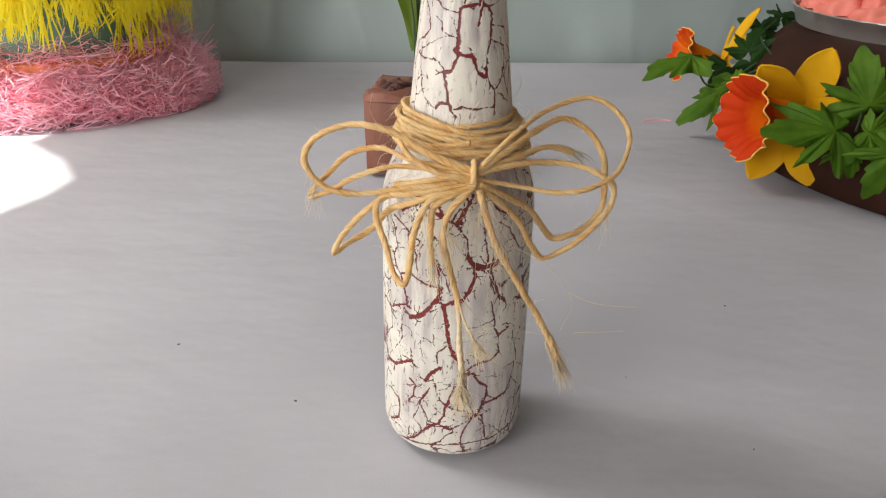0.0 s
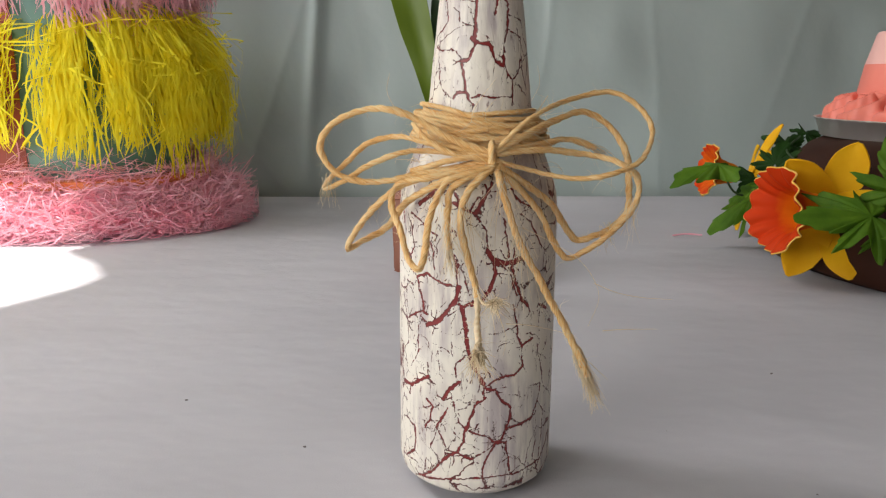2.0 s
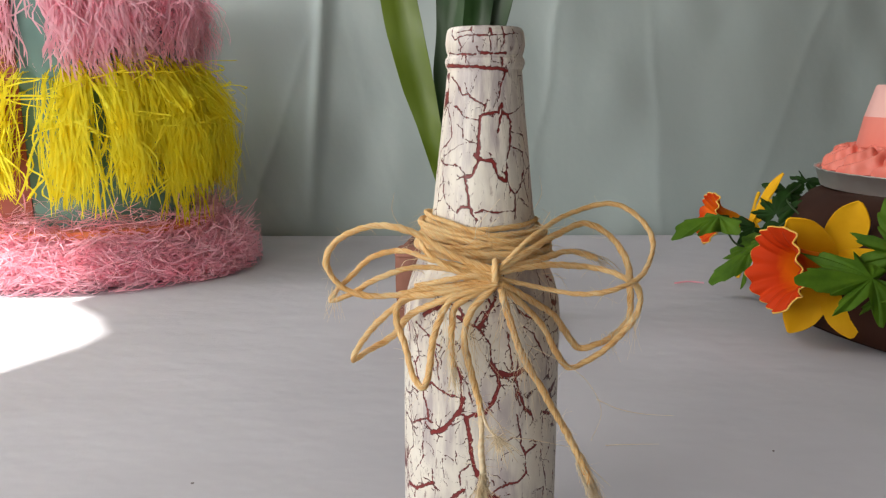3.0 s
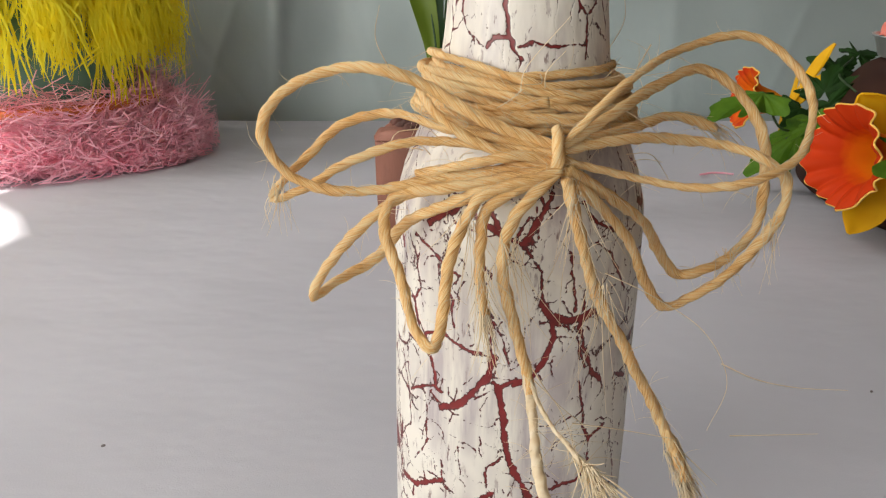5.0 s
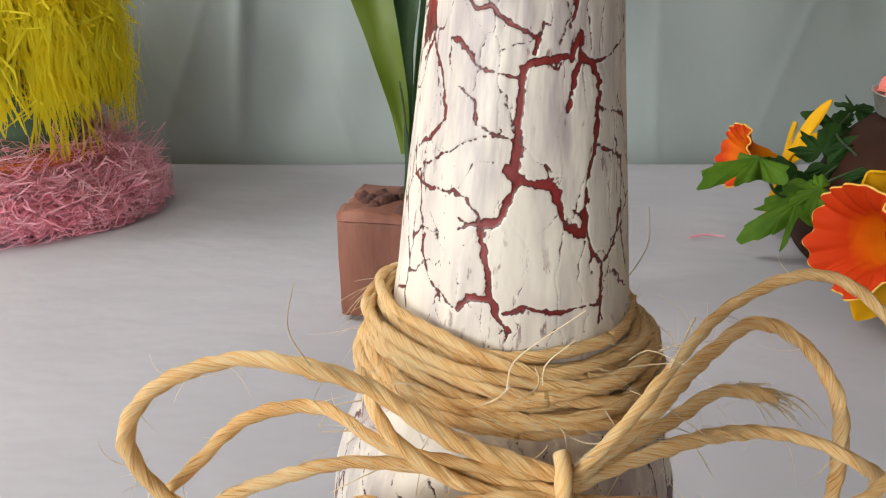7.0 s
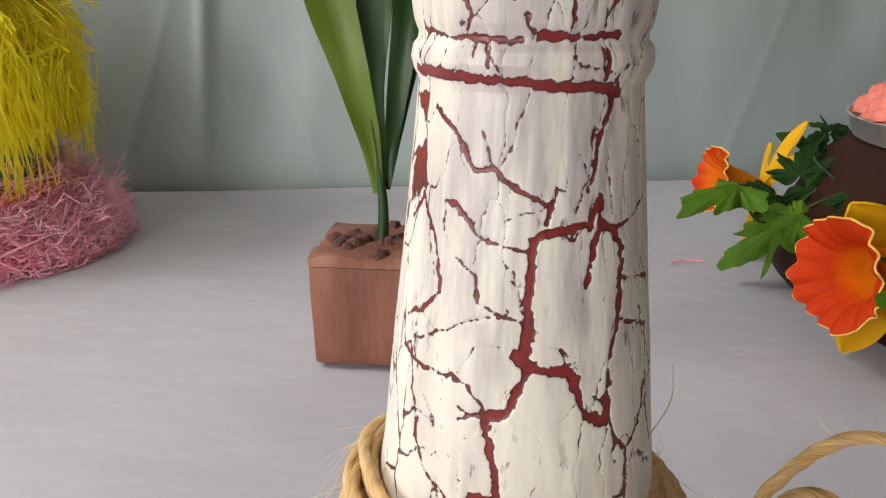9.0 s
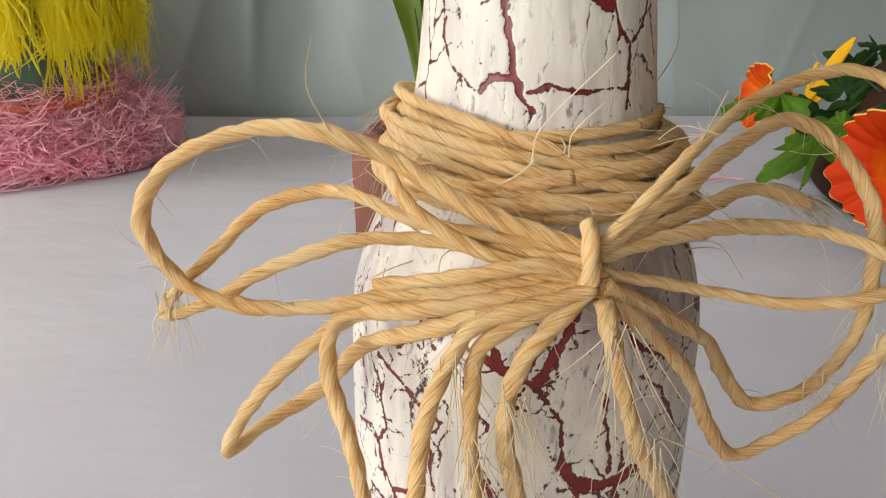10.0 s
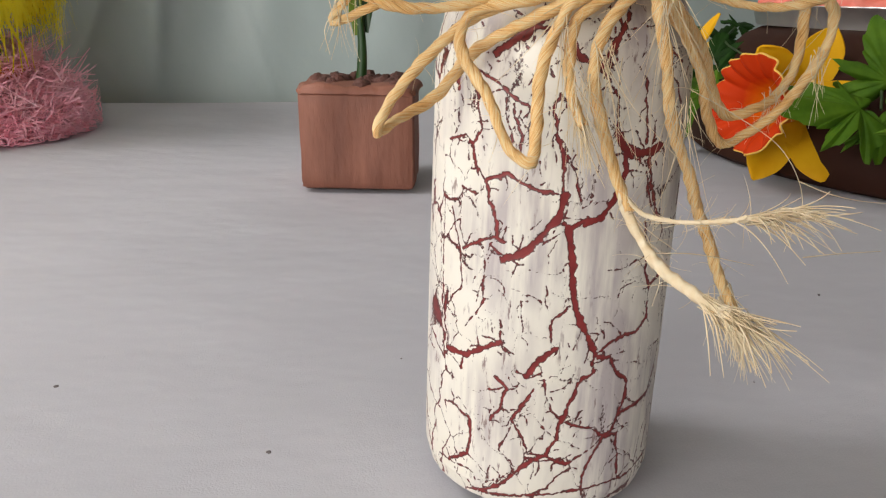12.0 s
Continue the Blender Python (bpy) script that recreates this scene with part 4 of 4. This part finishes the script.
count = 0
for ring_r, number, lift in ((0.107, 16, 0.021), (0.080, 11, 0.032), (0.046, 6, 0.036)):
    for k in range(number):
        a = 2 * math.pi * (k + 0.37 * (ring_r < 0.1)) / number + 0.2
        v, f = rosette(random.uniform(0.025, 0.030), random.uniform(0.018, 0.022), count * 0.37)
        ob = part_np("rosette", v, f, frost_mat, icing)
        ob.location = (ring_r * math.cos(a), ring_r * math.sin(a), lift)
        tilt = 0.22 * ring_r / 0.112
        ob.rotation_mode = "QUATERNION"
        ob.rotation_quaternion = Vector((math.cos(a) * tilt, math.sin(a) * tilt, 1)).to_track_quat("Z", "Y")
        count += 1
candle = empty("candle", (0.470, 0.500, 0.1440), "tapered coral and pale pink wax candle standing in icing", "candle")
part("lower_wax", lathe([(0.079, 0.0), (0.080, 0.003), (0.0725, 0.046), (0.072, 0.047)], 72), wax_mat, candle, "coral pink wax")
part("upper_wax", lathe([(0.0722, 0.0468), (0.0640, 0.0775), (0.0625, 0.0795), (0.030, 0.0780), (0.001, 0.0775)], 72), palewax_mat, candle, "pale pink wax")


def lobed_leaf(name, base, tip, facing, size, m, parent, label="", wide=1.0):
    """An ivy-like leaf with pointed lobes and notched edges, from its stalk to its tip."""
    base, tip, facing = Vector(base), Vector(tip), Vector(facing).normalized()
    y = (tip - base).normalized()
    x = y.cross(facing).normalized()
    z = x.cross(y)
    bm = bmesh.new()
    half = ((0, 1.0), (7, 0.80), (11, 0.82), (17, 0.60), (21, 0.63), (30, 0.36), (37, 0.58), (41, 0.60), (47, 0.88), (53, 0.68), (58, 0.70), (66, 0.46), (74, 0.34),
            (84, 0.50), (88, 0.50), (98, 0.68), (106, 0.50), (112, 0.52), (124, 0.40), (140, 0.34), (152, 0.26), (165, 0.10))
    lobes = (0, 47, -47, 98, -98)
    n_rim, rims = 134, []
    for ring in (0.0, 0.25, 0.5, 0.75, 1.0):
        row = []
        for k in range(n_rim):
            a = -165 + 330 * k / (n_rim - 1)
            skew = abs(a) + 4 * math.sin(a * 0.05 + size * 700)
            r = float(np.interp(skew, [p[0] for p in half], [p[1] for p in half])) * (1 + 0.10 * math.sin(a * 0.031 + size * 400)) * ring * size
            vein = min(24.0, min(abs(a - at) for at in lobes))
            lift = size * (-0.10 * ring * (1 - vein / 24) ** 2 - 0.09 * ring ** 2 + 0.07 * math.sin(a * 0.09 + size * 900) * ring ** 2)
            row.append(bm.verts.new(base + y * (0.26 * size) + x * (r * math.sin(radians(a)) * min(1.0, 0.35 + 0.65 * wide)) + y * (r * math.cos(radians(a)) * 0.80) + z * lift))
        rims.append(row)
    for a, b in zip(rims, rims[1:]):
        for k in range(n_rim - 1):
            bm.faces.new((a[k], a[k + 1], b[k + 1], b[k]))
    bmesh.ops.remove_doubles(bm, verts=bm.verts[:], dist=1e-6)
    bm.normal_update()
    bmesh.ops.solidify(bm, geom=bm.faces[:], thickness=0.0005)
    return part(name, bm, m, parent, label)


def stem_between(points, r, m, name, parent):
    v, f = tube_np(smooth_path(points, 0.004)[0], r, 8)
    return part_np(name, v, f, m, parent)


def daffodil(at, petals_face, trumpet_way, tips, width, length, mouth, name_label):
    """A foam daffodil: petals from the middle to their tips, a ruffled trumpet and a throat."""
    flower = empty("daffodil", at, name_label, "flower", "artificial daffodils")
    face = Vector(petals_face).normalized()
    for n_tip, tip in enumerate(tips):
        tip = Vector(tip) - Vector(at)
        long = tip.length
        y = tip.normalized()
        x = y.cross(face).normalized()
        z = x.cross(y)
        bm = bmesh.new()
        rows = []
        for k in range(17):
            t = k / 16
            w = width * (0.50 + 0.50 * math.sin(math.pi * min(1, t * 0.92 + 0.04)) ** 0.9) * (1 if t < 0.72 else max(0.05, 1 - ((t - 0.72) / 0.28) ** 2) ** 0.62)
            row = []
            for q in range(9):
                c = (q / 8 - 0.5) * 2
                lift = 0.04 * long * math.sin(t * 2.6) + 0.05 * w * c * c + 0.0012 * math.sin(n_tip + 5 * t + 2 * c)
                row.append(bm.verts.new(y * (long * t) + x * (w / 2 * c) + z * (lift - 0.004 * (n_tip % 2))))
            rows.append(row)
        for a, b in zip(rows, rows[1:]):
            for q in range(8):
                bm.faces.new((a[q], a[q + 1], b[q + 1], b[q]))
        bm.normal_update()
        bmesh.ops.solidify(bm, geom=bm.faces[:], thickness=0.0016)
        part("petal", bm, petal_mat, flower)
    way = Vector(trumpet_way).normalized()
    turn = way.to_track_quat("Z", "Y").to_matrix().to_4x4()
    seg = 144
    rows, rim_rows = [], []
    bm = bmesh.new()
    prof = [(0.20, -0.28), (0.30, 0.0), (0.40, 0.15), (0.47, 0.40), (0.55, 0.62), (0.68, 0.78), (0.82, 0.88), (0.95, 0.95), (1.05, 1.0)]
    for r, t in prof:
        row = []
        for k in range(seg):
            a = 2 * math.pi * k / seg
            flute = 1 + t * t * (0.022 * math.cos(15 * a + math.sin(3 * a)) + 0.03 * math.sin(5 * a + 1)) + (0.045 * abs(math.sin(9.5 * a + math.sin(2 * a))) if t > 0.99 else 0)
            wave = t ** 4 * length * (0.055 * math.sin(15 * a + 0.6 + math.sin(3 * a)) + 0.06 * math.sin(4 * a))
            row.append(bm.verts.new((mouth * r * flute * math.cos(a), mouth * r * flute * math.sin(a), length * t + wave)))
        rows.append(row)
    for a, b in zip(rows, rows[1:]):
        for k in range(seg):
            bm.faces.new((a[k], a[(k + 1) % seg], b[(k + 1) % seg], b[k]))
    rim = [v.co.copy() for v in rows[-1]]
    bm.faces.new(rows[0][::-1])
    bm.normal_update()
    bmesh.ops.solidify(bm, geom=bm.faces[:], thickness=0.0014)
    trumpet = part("trumpet", bm, trumpet_mat, flower, "ruffled orange trumpet")
    trumpet.matrix_local = Matrix.Translation(face * length * 0.42) @ turn
    v, f = tube_np(np.array([tuple(p) for p in rim + rim[:2]]), 0.0009, 5)
    part_np("rim", v, f, rim_mat, trumpet, "pale yellow cut edge")
    return flower


daffodil((0.316, 0.376, 0.062), (-0.45, -0.89, 0.05), (-0.965, -0.24, 0.03),
         [(0.272, 0.366, 0.106), (0.331, 0.362, 0.121), (0.277, 0.358, 0.002), (0.320, 0.330, 0.007), (0.358, 0.325, 0.068), (0.352, 0.368, 0.022)], 0.034, 0.052, 0.0345, "yellow foam daffodil with a ruffled orange trumpet against a cake")
daffodil((0.308, 0.572, 0.068), (-0.97, -0.15, 0.05), (-0.99, -0.08, 0.14),
         [(0.337, 0.562, 0.126), (0.322, 0.545, 0.100), (0.292, 0.552, 0.006), (0.322, 0.53, 0.03), (0.325, 0.60, 0.10), (0.31, 0.61, 0.04)], 0.013, 0.036, 0.027, "smaller yellow foam daffodil with an orange trumpet and drooping petals")

spray = empty("leaf_spray", (0.305, 0.45, 0.0), "spray of green fabric ivy leaves on wire stems", "leaves")
SO = Vector((0.305, 0.45, 0.0))


def leaf_at(base, tip, facing, size, m=None, label="", wide=1.0):
    lobed_leaf("leaf", Vector(base) - SO, Vector(tip) - SO, facing, size, m or leaf_mat, spray, label, wide)


leaf_at((0.262, 0.480, 0.094), (0.191, 0.466, 0.083), (-0.05, -0.16, 1.0), 0.076, wide=0.30)
leaf_at((0.292, 0.466, 0.072), (0.238, 0.492, 0.018), (-0.6, -0.45, 0.75), 0.078, wide=0.40)
leaf_at((0.300, 0.462, 0.074), (0.262, 0.470, 0.055), (-0.1, -0.6, 0.8), 0.040, wide=0.5)
leaf_at((0.352, 0.312, 0.070), (0.337, 0.316, 0.126), (-0.25, -0.95, 0.15), 0.062, wide=1.25)
leaf_at((0.337, 0.301, 0.067), (0.262, 0.292, 0.071), (-0.10, -0.70, 0.7), 0.078, wide=0.50)
leaf_at((0.332, 0.297, 0.069), (0.335, 0.290, 0.036), (-0.2, -0.95, 0.2), 0.042, wide=1.0)
leaf_at((0.334, 0.298, 0.067), (0.368, 0.286, 0.066), (0.0, -0.9, 0.4), 0.038, wide=0.9)
leaf_at((0.362, 0.264, 0.071), (0.338, 0.257, 0.034), (-0.2, -0.95, 0.2), 0.050)
leaf_at((0.358, 0.266, 0.071), (0.388, 0.247, 0.063), (0.0, -0.9, 0.4), 0.042)
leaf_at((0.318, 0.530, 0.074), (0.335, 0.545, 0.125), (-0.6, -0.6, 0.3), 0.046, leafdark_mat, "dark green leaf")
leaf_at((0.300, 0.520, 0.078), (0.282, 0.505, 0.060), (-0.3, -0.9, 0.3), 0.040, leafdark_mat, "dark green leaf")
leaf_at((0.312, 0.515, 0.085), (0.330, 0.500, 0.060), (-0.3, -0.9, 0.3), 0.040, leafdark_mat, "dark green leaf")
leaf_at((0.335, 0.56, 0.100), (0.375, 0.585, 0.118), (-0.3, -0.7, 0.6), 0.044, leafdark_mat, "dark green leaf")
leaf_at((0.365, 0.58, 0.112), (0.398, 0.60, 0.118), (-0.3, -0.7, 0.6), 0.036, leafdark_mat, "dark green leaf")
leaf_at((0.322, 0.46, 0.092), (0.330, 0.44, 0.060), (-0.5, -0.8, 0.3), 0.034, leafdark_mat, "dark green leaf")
for pts in (((0.320, 0.50, 0.080), (0.285, 0.490, 0.058), (0.262, 0.480, 0.062), (0.246, 0.476, 0.090)), ((0.325, 0.47, 0.085), (0.300, 0.470, 0.074), (0.270, 0.480, 0.050)),
            ((0.352, 0.345, 0.092), (0.345, 0.318, 0.080), (0.334, 0.299, 0.067)), ((0.352, 0.345, 0.090), (0.362, 0.300, 0.080), (0.362, 0.265, 0.071)), ((0.330, 0.49, 0.09), (0.335, 0.54, 0.10), (0.362, 0.575, 0.112))):
    stem_between([tuple(Vector(p) - SO) for p in pts], 0.0011, stem_mat, "stem", spray)

# ---- the tower dressed with tissue grass ----
CX, CY, FLAT = -0.535, 0.640, 0.76
tower = empty("grass_tower", (CX, CY, 0), "teal card tower dressed with yellow and pink tissue grass", "decoration")


def squash(p, a):
    return Vector((p.x, p.y * FLAT, p.z))


part("drum", lathe([(0.150, 0.0), (0.150, 0.350), (0.148, 0.354), (0.001, 0.355)], 96, squash), teal_mat, tower, "teal card drum")
part("base_board", lathe([(0.001, 0.055), (0.176, 0.055), (0.178, 0.058), (0.178, 0.064), (0.150, 0.066)], 96, squash), orangecard_mat, tower, "orange card board")
bm = bmesh.new()
for k in range(20):
    a0 = radians(-125 + 2 * k)
    for z in (0.068, 0.345):
        bm.verts.new((0.153 * math.cos(a0), 0.153 * FLAT * math.sin(a0), z))
bm.verts.ensure_lookup_table()
for k in range(19):
    bm.faces.new((bm.verts[2 * k], bm.verts[2 * k + 2], bm.verts[2 * k + 3], bm.verts[2 * k + 1]))
bm.normal_update()
bmesh.ops.solidify(bm, geom=bm.faces[:], thickness=0.001)
part("panel", bm, redcard_mat, tower, "dusky red card panel")


def ribbon(path, width, way, base):
    """A flat strip of tissue along a path."""
    w = width * np.concatenate([[0.7], np.ones(len(path) - 2), [0.35]])[:, None] / 2
    verts = np.concatenate([path - way * w, path + way * w])
    n = len(path)
    i = np.arange(n - 1)
    return verts, np.stack([i, i + 1, n + i + 1, n + i], 1) + base


def bundle(name, strips, m, label):
    vs, fs, base = [], [], 0
    for path, width, way in strips:
        v, f = ribbon(path, width, way, base)
        vs.append(v)
        fs.append(f)
        base += len(v)
    return tagged(part_np(name, np.concatenate(vs), np.concatenate(fs), m, tower, label, smooth=False), kind="stuff")


def skirt(number, clumps, r_in, r_out, top, low, spread, holes):
    """Shredded tissue in clumps that hang from a band; holes (degrees round, height, half width in degrees, half height) stay nearly bare."""
    strips = []
    t = np.linspace(0, 1, 11)
    heads = rng.uniform(0, 2 * math.pi, clumps)
    ends = low + rng.normal(size=clumps) * spread
    fulls = r_out + rng.normal(size=clumps) * 0.009
    leans = rng.normal(size=clumps) * 0.10
    for k in range(number):
        c = int(rng.integers(clumps))
        a = heads[c] + rng.normal() * 0.050
        bottom = ends[c] + abs(rng.normal()) * 0.020
        up = top + rng.normal() * 0.011
        if rng.random() < 0.35:
            up = bottom + 0.03 + rng.random() * max(0.01, top - bottom - 0.03)
        rad = r_in + (fulls[c] + rng.normal() * 0.007 - r_in) * np.minimum(1, t * 2.5) ** 0.7 + 0.010 * t * rng.random()
        rad = rad + 0.0035 * np.sin(t * rng.uniform(5, 14) + rng.uniform(0, 6))
        drift = a + (leans[c] + rng.normal() * 0.10) * t + rng.uniform(0.005, 0.035) * np.sin(t * rng.uniform(4, 13) + rng.uniform(0, 6))
        z = up + (bottom - up) * t ** 1.15 + 0.010 * np.sin(np.minimum(1, t * 3) * math.pi) * rng.random()
        if rng.random() < 0.06:
            z = up - (up - bottom) * rng.uniform(0.0, 0.5) + rng.normal() * 0.02 * t
            drift = a + rng.choice((-1, 1)) * rng.uniform(0.15, 0.4) * t
            rad = rad + 0.006
        path = np.stack([rad * np.cos(drift), rad * np.sin(drift) * FLAT, z], 1)
        bare = False
        for ha, hz, wa, wz in holes:
            off = (np.degrees(drift) - ha + 180) % 360 - 180
            bare = bare or bool((((off / wa) ** 2 + ((z - hz) / wz) ** 2) < 1).any())
        if bare and rng.random() < 0.93:
            continue
        tilt = rng.normal() * 0.7
        way = np.array((-math.sin(a) * math.cos(tilt), math.cos(a) * math.cos(tilt), math.sin(tilt)))
        strips.append((path, rng.uniform(0.0009, 0.0028), way))
    return strips


HOLES = ((279, 0.130, 4, 0.042), (281, 0.290, 6, 0.045), (299, 0.165, 1.4, 0.008), (303, 0.187, 1.6, 0.010), (302, 0.143, 1.4, 0.009), (305, 0.126, 1.4, 0.010), (322, 0.140, 2.4, 0.014))
bundle("yellow_fringe", skirt(5600, 120, 0.155, 0.188, 0.242, 0.100, 0.014, HOLES), yellow_mat, "shredded yellow tissue fringe")
bundle("pink_fringe", skirt(4200, 110, 0.150, 0.166, 0.352, 0.255, 0.016, HOLES), pink_mat, "shredded pink tissue fringe")


def nest(number):
    strips = []
    t = np.linspace(0, 1, 9)[:, None]
    for k in range(number):
        a = rng.uniform(0, 2 * math.pi)
        rad = 0.150 + 0.073 * math.sqrt(rng.random()) * (0.85 + 0.28 * value_noise(np.array([a * 3.0]), np.array([7.0]), 63)[0])
        top = (0.080 + 0.030 * value_noise(np.array([a * 4.0]), np.array([2.0]), 62)[0]) * (1 - 0.90 * min(1.0, (rad - 0.150) / 0.073) ** 1.1)
        at = np.array((rad * math.cos(a), rad * math.sin(a) * FLAT, max(0.003, top * rng.random() ** 0.45)))
        way = np.array((-math.sin(a), math.cos(a), 0.0)) + rng.normal(size=3) * np.array((0.6, 0.6, 0.22))
        way /= np.linalg.norm(way)
        bend = rng.normal(size=3) * np.array((0.9, 0.9, 0.8))
        long = rng.uniform(0.020, 0.075)
        path = at + way * long * (t - 0.5) + bend * long * (t - 0.5) ** 2 + 0.004 * np.sin(t * 11 + rng.uniform(0, 6)) * rng.normal(size=3)
        path[:, 2] = np.maximum(path[:, 2], 0.0015)
        over = np.hypot(path[:, 0], path[:, 1] / FLAT)
        scale = np.minimum(1, 0.236 / over)
        path[:, 0] *= scale
        path[:, 1] *= scale
        side = np.cross(way, rng.normal(size=3))
        strips.append((path, rng.uniform(0.0006, 0.0019), side / np.linalg.norm(side)))
    return strips


part("nest_core", lathe([(0.194, 0.0), (0.192, 0.008), (0.176, 0.030), (0.158, 0.050), (0.150, 0.056)], 90, lambda p, a: Vector((p.x, p.y * FLAT, p.z)) * (1 + 0.05 * noise.noise((math.cos(a) * 5, math.sin(a) * 5, p.z * 40)))), pink_mat, tower)
bundle("pink_nest", nest(12000), pink_mat, "tangled shredded pink tissue round the foot")

# ---- crumbs on the cloth ----
for x, y, s in ((-0.165, 0.066, 0.0009), (-0.084, 0.013, 0.0008), (0.182, 0.123, 0.0008), (-0.035, 0.075, 0.0005), (0.152, -0.02, 0.0005), (0.10, 0.04, 0.0004), (0.06, 0.24, 0.0006)):
    bm = bmesh.new()
    bmesh.ops.create_icosphere(bm, subdivisions=2, radius=s)
    for v in bm.verts:
        v.co *= 1 + 0.5 * noise.noise(v.co * 900 + Vector((x * 90, 0, 0)))
        v.co.z = v.co.z * 0.5 + s * 0.42
    ob = part("lint", bm, speck_mat)
    ob.location = (x, y, -0.0006)
    tagged(ob, "tiny dark speck of lint on a white tablecloth", "lint", "specks on the cloth")
v, f = tube_np(smooth_path([(0.218, 0.545, 0.0012), (0.235, 0.552, 0.0016), (0.252, 0.548, 0.0012)], 0.003)[0], 0.0011, 6)
tagged(part_np("tissue_shred", v, f, pink_mat), "small pink tissue shred lying on the cloth", "shred")
